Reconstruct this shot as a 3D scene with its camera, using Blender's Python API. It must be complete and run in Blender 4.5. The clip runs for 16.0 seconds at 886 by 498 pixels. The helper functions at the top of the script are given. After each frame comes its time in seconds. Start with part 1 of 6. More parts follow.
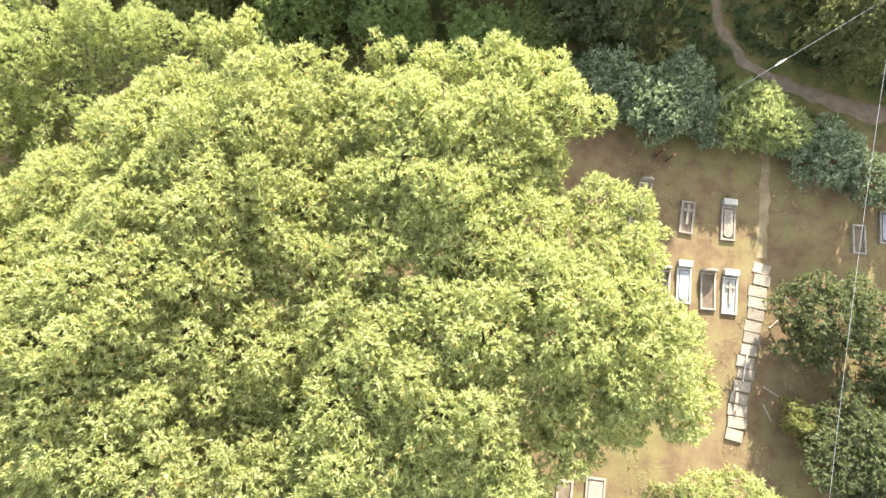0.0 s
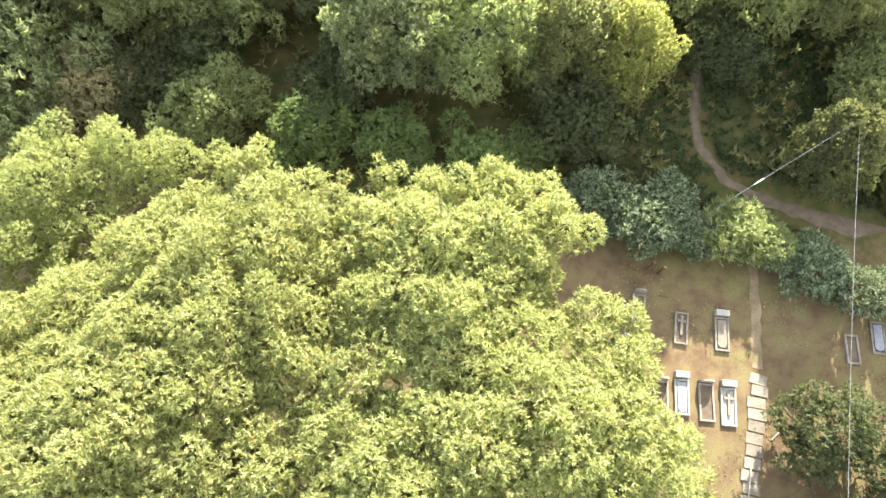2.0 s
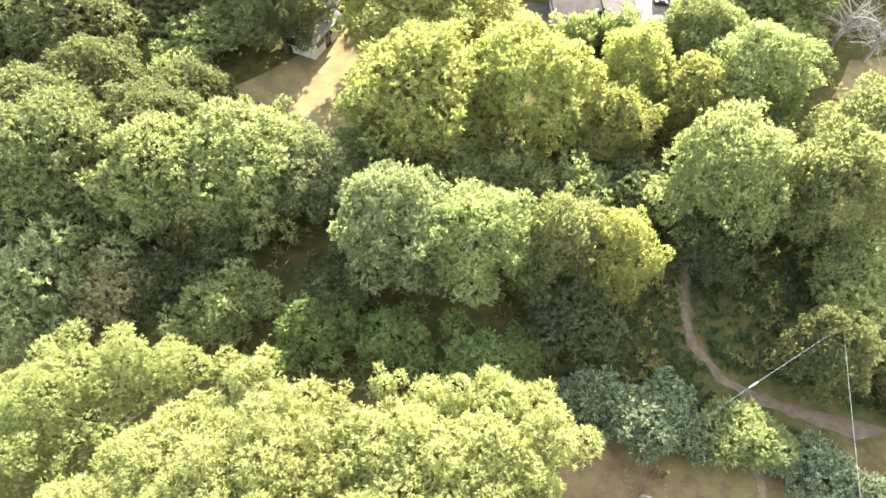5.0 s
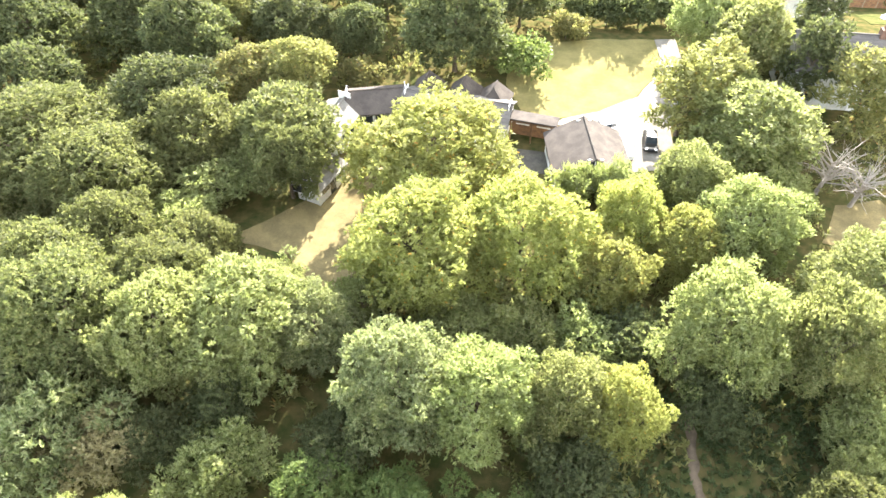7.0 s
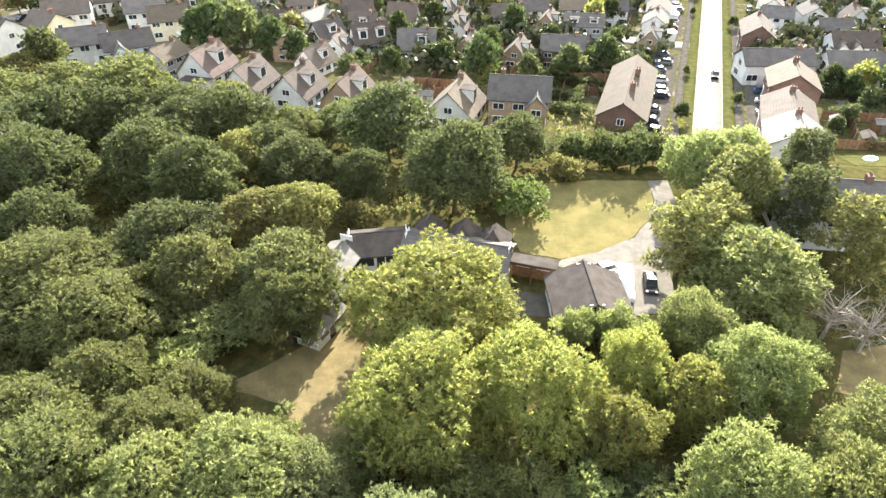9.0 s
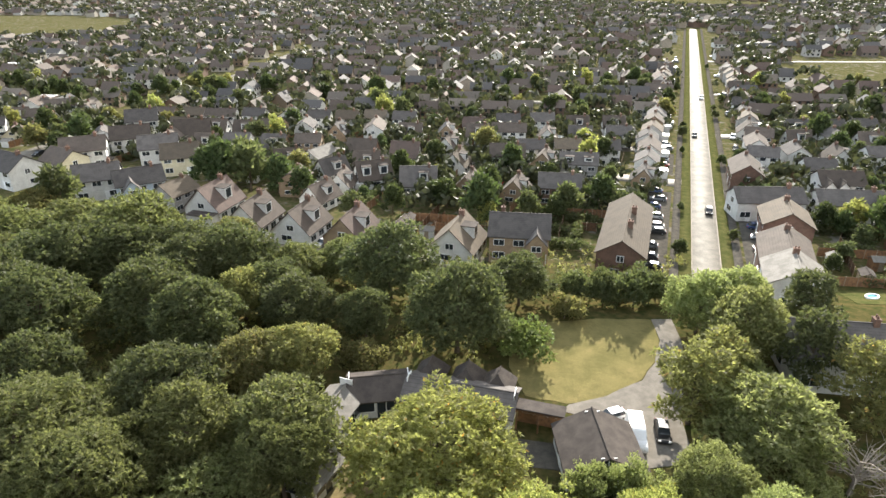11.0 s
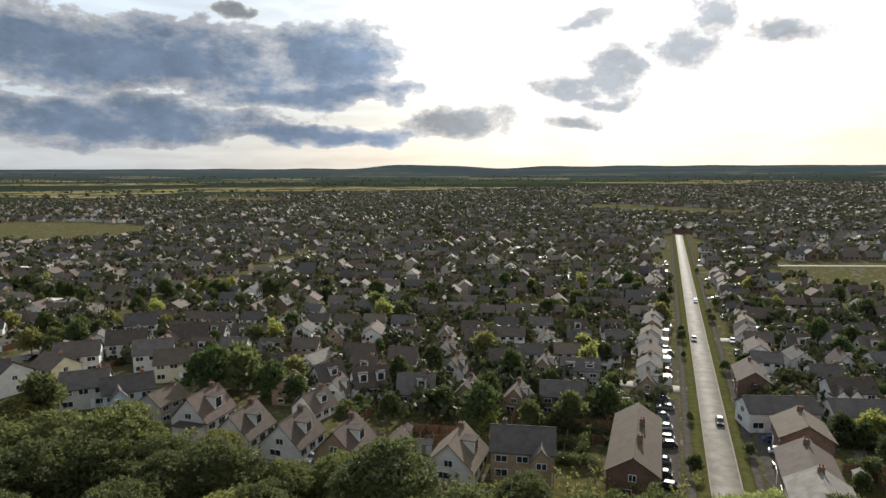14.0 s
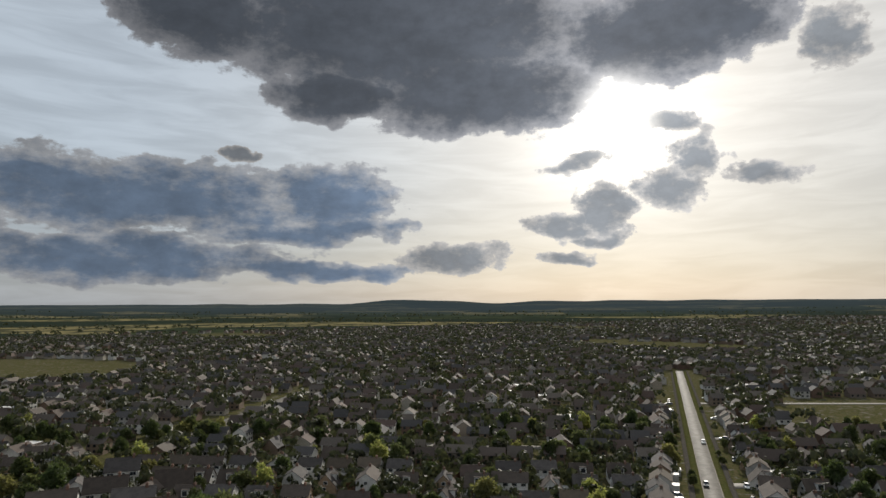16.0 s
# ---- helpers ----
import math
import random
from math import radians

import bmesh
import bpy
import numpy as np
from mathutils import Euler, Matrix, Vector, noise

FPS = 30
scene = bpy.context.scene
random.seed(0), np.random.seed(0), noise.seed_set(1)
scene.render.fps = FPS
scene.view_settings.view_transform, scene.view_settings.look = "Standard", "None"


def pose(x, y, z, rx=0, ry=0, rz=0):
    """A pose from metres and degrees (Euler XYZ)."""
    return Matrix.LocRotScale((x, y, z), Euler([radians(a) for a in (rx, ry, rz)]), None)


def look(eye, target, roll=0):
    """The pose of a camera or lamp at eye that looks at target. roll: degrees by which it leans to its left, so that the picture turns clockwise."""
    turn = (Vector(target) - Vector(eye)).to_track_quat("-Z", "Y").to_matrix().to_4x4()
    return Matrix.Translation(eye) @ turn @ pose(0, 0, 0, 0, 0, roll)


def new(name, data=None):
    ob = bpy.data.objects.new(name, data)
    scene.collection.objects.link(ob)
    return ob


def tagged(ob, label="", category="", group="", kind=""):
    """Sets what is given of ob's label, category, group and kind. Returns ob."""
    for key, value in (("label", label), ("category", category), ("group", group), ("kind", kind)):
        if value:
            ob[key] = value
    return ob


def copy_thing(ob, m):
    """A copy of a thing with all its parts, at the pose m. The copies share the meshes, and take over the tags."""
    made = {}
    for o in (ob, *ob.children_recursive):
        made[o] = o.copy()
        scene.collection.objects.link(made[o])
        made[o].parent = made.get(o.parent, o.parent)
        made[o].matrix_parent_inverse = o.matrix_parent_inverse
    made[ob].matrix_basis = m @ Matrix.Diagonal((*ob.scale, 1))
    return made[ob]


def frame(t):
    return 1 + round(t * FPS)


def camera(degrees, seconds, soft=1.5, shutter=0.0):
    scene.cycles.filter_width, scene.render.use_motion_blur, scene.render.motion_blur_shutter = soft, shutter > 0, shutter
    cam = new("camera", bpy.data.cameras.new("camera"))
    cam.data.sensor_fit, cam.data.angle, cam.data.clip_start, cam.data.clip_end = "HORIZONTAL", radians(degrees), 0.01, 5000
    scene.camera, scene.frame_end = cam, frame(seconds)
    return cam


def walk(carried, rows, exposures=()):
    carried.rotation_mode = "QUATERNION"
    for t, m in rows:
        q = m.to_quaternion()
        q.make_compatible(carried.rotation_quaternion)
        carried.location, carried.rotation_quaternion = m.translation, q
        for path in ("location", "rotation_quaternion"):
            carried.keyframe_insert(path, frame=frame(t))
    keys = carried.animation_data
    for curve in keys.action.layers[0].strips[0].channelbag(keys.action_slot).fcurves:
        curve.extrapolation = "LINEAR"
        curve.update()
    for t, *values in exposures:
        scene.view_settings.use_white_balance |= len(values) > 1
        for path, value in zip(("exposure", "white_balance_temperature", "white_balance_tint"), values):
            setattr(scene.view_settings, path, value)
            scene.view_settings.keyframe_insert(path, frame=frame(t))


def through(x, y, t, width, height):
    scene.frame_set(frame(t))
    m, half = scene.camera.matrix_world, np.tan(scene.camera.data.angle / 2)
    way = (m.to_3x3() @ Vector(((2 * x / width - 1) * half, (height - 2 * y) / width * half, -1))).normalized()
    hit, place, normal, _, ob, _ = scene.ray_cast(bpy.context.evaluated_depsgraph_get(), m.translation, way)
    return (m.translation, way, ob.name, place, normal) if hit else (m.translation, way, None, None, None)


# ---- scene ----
cam = camera(69.8, 16.0)
PATH = [
    (0, (0.084, 0.137, 36.941), (0.084, 0.488, 34.972), 0.7),
    (0.5, (0.181, 0.251, 37.16), (0.175, 0.675, 35.206), 0.1),
    (1, (0.097, 0.172, 37.436), (0.094, 0.682, 35.502), 0.4),
    (1.5, (0.289, 0.194, 37.717), (0.278, 0.786, 35.807), -0.5),
    (2, (0.267, 0.18, 38.063), (0.257, 0.854, 36.18), -0.3),
    (2.5, (0.287, 0.275, 38.408), (0.274, 1.023, 36.553), -0.4),
    (3, (0.351, 0.374, 38.744), (0.336, 1.199, 36.922), -0.6),
    (3.5, (0.38, 0.506, 39.113), (0.361, 1.41, 37.33), -0.7),
    (4, (0.408, 0.706, 39.471), (0.386, 1.69, 37.73), -0.8),
    (4.2, (0.462, 0.858, 39.556), (0.436, 1.872, 37.832), -0.7),
    (6.3, (0.678, 3.55, 42.071), (0.641, 4.836, 40.54), -1.1),
    (6.5, (0.633, 3.646, 42.203), (0.596, 4.962, 40.697), -1.0),
    (7, (0.519, 4.199, 42.686), (0.486, 5.582, 41.241), -0.8),
    (7.5, (0.467, 4.767, 43.196), (0.435, 6.214, 41.815), -0.8),
    (8, (0.539, 5.433, 43.719), (0.504, 6.937, 42.402), -0.9),
    (8.5, (0.428, 5.999, 44.066), (0.397, 7.564, 42.821), -0.8),
    (9, (0.206, 6.549, 44.459), (0.179, 8.17, 43.288), -0.6),
    (11.3, (-0.402, 8.694, 46.166), (-0.42, 10.531, 45.375), -0.2),
    (11.5, (-0.402, 8.849, 46.219), (-0.418, 10.7, 45.464), -0.2),
    (12, (-0.38, 9.344, 46.53), (-0.396, 11.23, 45.866), -0.3),
    (12.5, (-0.384, 9.763, 46.877), (-0.399, 11.681, 46.309), -0.3),
    (13, (-0.357, 9.984, 47.085), (-0.372, 11.929, 46.619), -0.2),
    (13.5, (-0.352, 10.498, 47.271), (-0.366, 12.465, 46.909), -0.3),
    (14, (-0.428, 10.813, 47.551), (-0.442, 12.797, 47.295), -0.2),
    (14.5, (-0.442, 11.068, 47.824), (-0.456, 13.063, 47.676), -0.3),
    (15, (-0.655, 11.2, 47.983), (-0.662, 13.2, 47.939), -0.3),
    (15.5, (-0.942, 11.298, 48.145), (-0.943, 13.297, 48.207), -0.3),
    (16, (-1.205, 11.254, 48.236), (-1.203, 13.247, 48.402), -0.3),
]
walk(cam, [(t, look(eye, target, roll)) for t, eye, target, roll in PATH],
     [(0, 3.08), (2, 3.1), (4, 3.27), (7, 3.6), (8, 3.08), (9, 2.75), (11.5, 1.72), (12.5, 1.33), (14.5, 0.45), (16, -0.02)])

# ---- world, sun ----
SUN_AZ, SUN_EL = 15.8, 25.0
world = bpy.data.worlds.new("sky")
scene.world = world
world.use_nodes = True


class Nodes:
    """Short hand for wiring shader nodes."""

    def __init__(self, tree):
        self.tree = tree
        tree.nodes.clear()

    def add(self, kind):
        return self.tree.nodes.new(kind)

    def put(self, socket, value):
        if isinstance(value, bpy.types.NodeSocket):
            self.tree.links.new(value, socket)
        elif value is not None:
            socket.default_value = value

    def math(self, op, a, b=None, c=None, clamp=False):
        node = self.add("ShaderNodeMath")
        node.operation, node.use_clamp = op, clamp
        for socket, value in zip(node.inputs, (a, b, c)):
            self.put(socket, value)
        return node.outputs[0]

    def mix(self, fac, a, b, blend="MIX"):
        node = self.add("ShaderNodeMix")
        node.data_type, node.blend_type = "RGBA", blend
        self.put(node.inputs[0], fac)
        self.put(node.inputs[6], a)
        self.put(node.inputs[7], b)
        return node.outputs[2]

    def noise(self, vector, scale, detail=4.0, rough=0.55, warp=0.0):
        node = self.add("ShaderNodeTexNoise")
        self.put(node.inputs["Vector"], vector)
        for key, value in (("Scale", scale), ("Detail", detail), ("Roughness", rough), ("Distortion", warp)):
            node.inputs[key].default_value = value
        return node.outputs["Fac"]

    def step(self, value, low, high, a=0.0, b=1.0):
        node = self.add("ShaderNodeMapRange")
        node.interpolation_type = "SMOOTHSTEP"
        for socket, v in zip(node.inputs, (value, low, high, a, b)):
            self.put(socket, v)
        return node.outputs[0]

    def combine(self, x, y, z):
        node = self.add("ShaderNodeCombineXYZ")
        for socket, v in zip(node.inputs, (x, y, z)):
            self.put(socket, v)
        return node.outputs[0]

    def split(self, vector):
        node = self.add("ShaderNodeSeparateXYZ")
        self.put(node.inputs[0], vector)
        return node.outputs


def rgb(r, g, b):
    return (r, g, b, 1.0)


def build_sky():
    n = Nodes(world.node_tree)
    way = n.add("ShaderNodeTexCoord").outputs["Generated"]
    x, y, z = n.split(way)
    az = n.math("MULTIPLY", n.math("ARCTAN2", x, y), 57.2958)
    el = n.math("MULTIPLY", n.math("ARCSINE", z), 57.2958)
    flat = n.combine(az, n.math("MULTIPLY", el, 1.6), 0.0)
    # ragged edges: the place in the sky is shifted by fine and coarse noise
    big = n.noise(flat, 0.16, 3, 0.5)
    fine = n.noise(flat, 0.55, 7, 0.62)
    wisp = n.noise(flat, 1.7, 8, 0.68)
    side = n.noise(n.combine(el, az, 7.0), 0.3, 5, 0.6)
    az2 = n.math("ADD", az, n.math("MULTIPLY", n.math("SUBTRACT", side, 0.5), 7.0))
    el2 = n.math("ADD", el, n.math("MULTIPLY", n.math("SUBTRACT", big, 0.5), 4.0))

    layered = n.noise(n.combine(n.math("MULTIPLY", az, 0.8), n.math("MULTIPLY", el, 1.5), 5.0), 0.5, 7, 0.58)

    def heap(puffs, ragged, rag=fine):
        best = None
        for a, e, ra, re in puffs:
            u = n.math("MULTIPLY", n.math("SUBTRACT", az2, a), 1 / ra)
            v = n.math("MULTIPLY", n.math("SUBTRACT", el2, e), 1 / re)
            d = n.math("SUBTRACT", 1.0, n.math("ADD", n.math("MULTIPLY", u, u), n.math("MULTIPLY", v, v)))
            best = d if best is None else n.math("MAXIMUM", best, d)
        best = n.math("ADD", best, n.math("MULTIPLY", n.math("SUBTRACT", wisp, 0.5), ragged * 0.27))
        return n.math("ADD", best, n.math("MULTIPLY", n.math("SUBTRACT", rag, 0.5), ragged))

    dark = heap([(-4, 23.8, 20, 6.6), (3, 18.6, 12.5, 4.2), (20, 22.6, 11, 4.2), (-21, 24, 8, 4.2), (-9.5, 18.0, 7, 2.4), (-4.5, 32, 32, 7.3)], 1.0)
    bank = heap([(-26, 8.8, 16, 3.5), (-9.6, 9.3, 6.2, 3.6), (-11.3, 6.3, 10, 1.5), (-26, 3.7, 15, 2.2), (-33, 10, 4.7, 0.9), (-11.3, 2.9, 10, 0.9), (-46, 7, 12, 5)], 1.7, layered)
    small = heap([(0.8, 3.9, 5, 1.7), (10.9, 6.7, 3.8, 1.3), (14.4, 8.0, 2.8, 2.4), (14.4, 5.5, 3.2, 1.0), (11.4, 3.6, 3, 0.8), (12, 12.1, 3, 0.7), (19.8, 9.5, 3.2, 2.0),
                  (22.3, 12.4, 2.3, 2.6), (27.4, 10.2, 3.3, 1.5), (20.2, 15.4, 2.4, 1.3), (32.6, 20.1, 2.9, 2.9), (-17.7, 12.6, 2.2, 0.5)], 2.0)
    # nearness to the sun
    s = Vector((math.sin(radians(SUN_AZ)) * math.cos(radians(SUN_EL - 9.0)), math.cos(radians(SUN_AZ)) * math.cos(radians(SUN_EL - 9.0)), math.sin(radians(SUN_EL - 9.0))))
    dot = n.add("ShaderNodeVectorMath")
    dot.operation = "DOT_PRODUCT"
    n.put(dot.inputs[0], way)
    dot.inputs[1].default_value = s
    near = n.math("MAXIMUM", dot.outputs["Value"], 0.0)
    wide = n.math("POWER", near, 14.0)
    halo = n.math("POWER", near, 160.0)
    core = n.math("POWER", near, 1400.0)
    air = n.add("ShaderNodeTexSky")
    air.sky_type, air.sun_disc = "NISHITA", False
    air.sun_elevation, air.sun_rotation = radians(SUN_EL), radians(SUN_AZ)
    air.altitude, air.dust_density = 50, 1.5
    sky = air.outputs[0]
    # thin high veil, streaked
    streak = n.noise(n.combine(n.math("MULTIPLY", az, 0.35), n.math("MULTIPLY", el, 2.2), 3.0), 0.35, 5, 0.55, 0.6)
    veil = n.mix(n.step(az, -30.0, 20.0), rgb(4.7, 5.3, 5.9), rgb(5.8, 5.75, 5.5))
    veil = n.mix(n.step(el, 1.0, 14.0), n.mix(n.step(az, -30.0, 10.0), rgb(3.4, 3.75, 4.15), rgb(4.5, 4.4, 4.15)), veil)
    veil = n.mix(1.0, veil, n.combine(*[n.step(streak, 0.3, 0.7, 0.88, 1.12)] * 3), "MULTIPLY")
    base = n.mix(n.step(el, 24.0, 70.0, 0.86, 0.45), sky, veil)
    glow = n.mix(1.0, n.mix(1.0, n.mix(wide, rgb(0, 0, 0), rgb(1.6, 1.6, 1.5)), n.mix(halo, rgb(0, 0, 0), rgb(5, 4.95, 4.75)), "ADD"), n.mix(core, rgb(0, 0, 0), rgb(14, 14, 13)), "ADD")
    base = n.mix(1.0, base, glow, "ADD")
    lit = n.math("ADD", 0.75, n.math("MULTIPLY", wide, 1.1))
    for mask, thin, thick, soft, deep in ((bank, rgb(3.9, 4.0, 4.2), rgb(1.3, 1.8, 2.6), 0.22, 0.9),
                                          (small, rgb(4.4, 4.25, 4.1), rgb(1.75, 1.9, 2.1), 0.3, 0.9),
                                          (dark, rgb(2.6, 2.65, 2.85), rgb(0.62, 0.72, 0.9), 0.2, 0.75)):
        body = n.mix(n.step(mask, 0.05, deep), thin, thick)
        body = n.mix(1.0, body, n.combine(*[n.math("MULTIPLY", lit, n.step(n.math("ADD", n.math("MULTIPLY", fine, 0.5), n.math("MULTIPLY", big, 0.5)), 0.3, 0.7, 0.78, 1.22))] * 3), "MULTIPLY")
        cover = n.step(mask, -0.02, soft, 0.0, 0.97)
        base = n.mix(cover, base, body)
    base = n.mix(n.math("MULTIPLY", core, 1.0, clamp=True), base, rgb(30, 29, 27))
    back = n.add("ShaderNodeBackground")
    n.put(back.inputs["Color"], base)
    back.inputs["Strength"].default_value = 0.1
    n.put(n.add("ShaderNodeOutputWorld").inputs["Surface"], back.outputs[0])


build_sky()
sun = new("sun", bpy.data.lights.new("sun", "SUN"))
sun.data.energy, sun.data.angle, sun.data.color = 4.2, radians(0.6), (1.0, 0.945, 0.85)
_a, _e = radians(SUN_AZ), radians(SUN_EL)
sun.matrix_world = look((40 + 300 * math.sin(_a) * math.cos(_e), 60 + 300 * math.cos(_a) * math.cos(_e), 300 * math.sin(_e)), (40, 60, 0))

# ---- materials ----


def material(name, base, other=None, scale=3.0, rough=0.85, metal=0.0, bump=0.3, grain=40.0, vary=0.0, island=False, coords="Object", stain=None, spec=0.3):
    """A surface with two colours mixed by coarse noise, fine grain, bump; vary: brightness from one thing to the next."""
    m = bpy.data.materials.new(name)
    m.use_nodes = True
    n = Nodes(m.node_tree)
    at = n.add("ShaderNodeTexCoord").outputs["Object"] if coords == "Object" else n.add("ShaderNodeNewGeometry").outputs["Position"]
    coarse = n.noise(at, scale, 4, 0.6)
    fine = n.noise(at, grain, 3, 0.6)
    col = n.mix(n.step(coarse, 0.35, 0.65), rgb(*base), rgb(*(other or [c * 0.72 for c in base])))
    if stain:
        col = n.mix(n.step(n.noise(at, scale * 0.37, 5, 0.65), 0.52, 0.72, 0.0, 0.8), col, rgb(*stain))
    col = n.mix(1.0, col, n.combine(*[n.step(fine, 0.2, 0.8, 0.8, 1.2)] * 3), "MULTIPLY")
    if vary:
        r = n.add("ShaderNodeNewGeometry").outputs["Random Per Island"] if island else n.add("ShaderNodeObjectInfo").outputs["Random"]
        col = n.mix(1.0, col, n.combine(*[n.math("ADD", 1 - vary, n.math("MULTIPLY", r, 2 * vary))] * 3), "MULTIPLY")
    b = n.add("ShaderNodeBsdfPrincipled")
    n.put(b.inputs["Base Color"], col)
    n.put(b.inputs["Roughness"], n.step(coarse, 0.2, 0.8, rough * 0.9, min(1.0, rough * 1.08)))
    b.inputs["Metallic"].default_value = metal
    b.inputs["Specular IOR Level"].default_value = spec
    if bump:
        relief = n.add("ShaderNodeBump")
        relief.inputs["Strength"].default_value = bump
        relief.inputs["Distance"].default_value = 0.02
        n.put(relief.inputs["Height"], fine)
        n.put(b.inputs["Normal"], relief.outputs[0])
    n.put(n.add("ShaderNodeOutputMaterial").inputs[0], b.outputs[0])
    return m


def palette(name, colours, rough=0.85, grain=6.0):
    """A surface whose colour is drawn from a set, island by island."""
    m = bpy.data.materials.new(name)
    m.use_nodes = True
    n = Nodes(m.node_tree)
    geo = n.add("ShaderNodeNewGeometry")
    ramp = n.add("ShaderNodeValToRGB")
    ramp.color_ramp.interpolation = "CONSTANT"
    for i, c in enumerate(colours):
        e = ramp.color_ramp.elements[i] if i < 2 else ramp.color_ramp.elements.new(i / len(colours))
        e.position, e.color = i / len(colours), rgb(*c)
    n.put(ramp.inputs[0], geo.outputs["Random Per Island"])
    fine = n.noise(geo.outputs["Position"], grain, 3, 0.6)
    col = n.mix(1.0, ramp.outputs[0], n.combine(*[n.step(fine, 0.25, 0.75, 0.75, 1.25)] * 3), "MULTIPLY")
    b = n.add("ShaderNodeBsdfPrincipled")
    n.put(b.inputs["Base Color"], col)
    b.inputs["Roughness"].default_value = rough
    b.inputs["Specular IOR Level"].default_value = 0.25
    n.put(n.add("ShaderNodeOutputMaterial").inputs[0], b.outputs[0])
    return m


def leaf_material(name, base, other, through=0.5, dry=None, gloss=0.55, own=0.36):
    """Leaves that let light through; each leaf and each plant has its own shade."""
    m = bpy.data.materials.new(name)
    m.use_nodes = True
    n = Nodes(m.node_tree)
    geo = n.add("ShaderNodeNewGeometry")
    r = geo.outputs["Random Per Island"]
    at = n.add("ShaderNodeTexCoord").outputs["Object"]
    patch = n.noise(at, 0.55, 3, 0.6)
    col = n.mix(n.step(n.math("ADD", n.math("MULTIPLY", r, 0.8), n.math("MULTIPLY", patch, 0.45)), 0.25, 1.0), rgb(*base), rgb(*other))
    if dry:
        col = n.mix(n.step(r, 0.982, 0.988), col, rgb(*dry))
    who = n.add("ShaderNodeObjectInfo").outputs["Random"]
    hue = n.add("ShaderNodeHueSaturation")
    n.put(hue.inputs["Color"], col)
    n.put(hue.inputs["Hue"], n.math("ADD", 0.5 - own * 0.034, n.math("MULTIPLY", who, own * 0.068)))
    n.put(hue.inputs["Value"], n.math("ADD", 1 - own / 2, n.math("MULTIPLY", who, own)))
    col = hue.outputs[0]
    b = n.add("ShaderNodeBsdfPrincipled")
    n.put(b.inputs["Base Color"], col)
    b.inputs["Roughness"].default_value = gloss
    b.inputs["Specular IOR Level"].default_value = 0.1
    t = n.add("ShaderNodeBsdfTranslucent")
    n.put(t.inputs["Color"], n.mix(1.0, col, rgb(1.78, 1.86, 1.28), "MULTIPLY"))
    mixer = n.add("ShaderNodeMixShader")
    mixer.inputs[0].default_value = through
    n.put(mixer.inputs[1], b.outputs[0])
    n.put(mixer.inputs[2], t.outputs[0])
    n.put(n.add("ShaderNodeOutputMaterial").inputs[0], mixer.outputs[0])
    return m


def glass_material(name, tint):
    m = bpy.data.materials.new(name)
    m.use_nodes = True
    n = Nodes(m.node_tree)
    b = n.add("ShaderNodeBsdfPrincipled")
    b.inputs["Base Color"].default_value = rgb(*tint)
    b.inputs["Roughness"].default_value = 0.06
    b.inputs["Specular IOR Level"].default_value = 0.6
    n.put(n.add("ShaderNodeOutputMaterial").inputs[0], b.outputs[0])
    return m


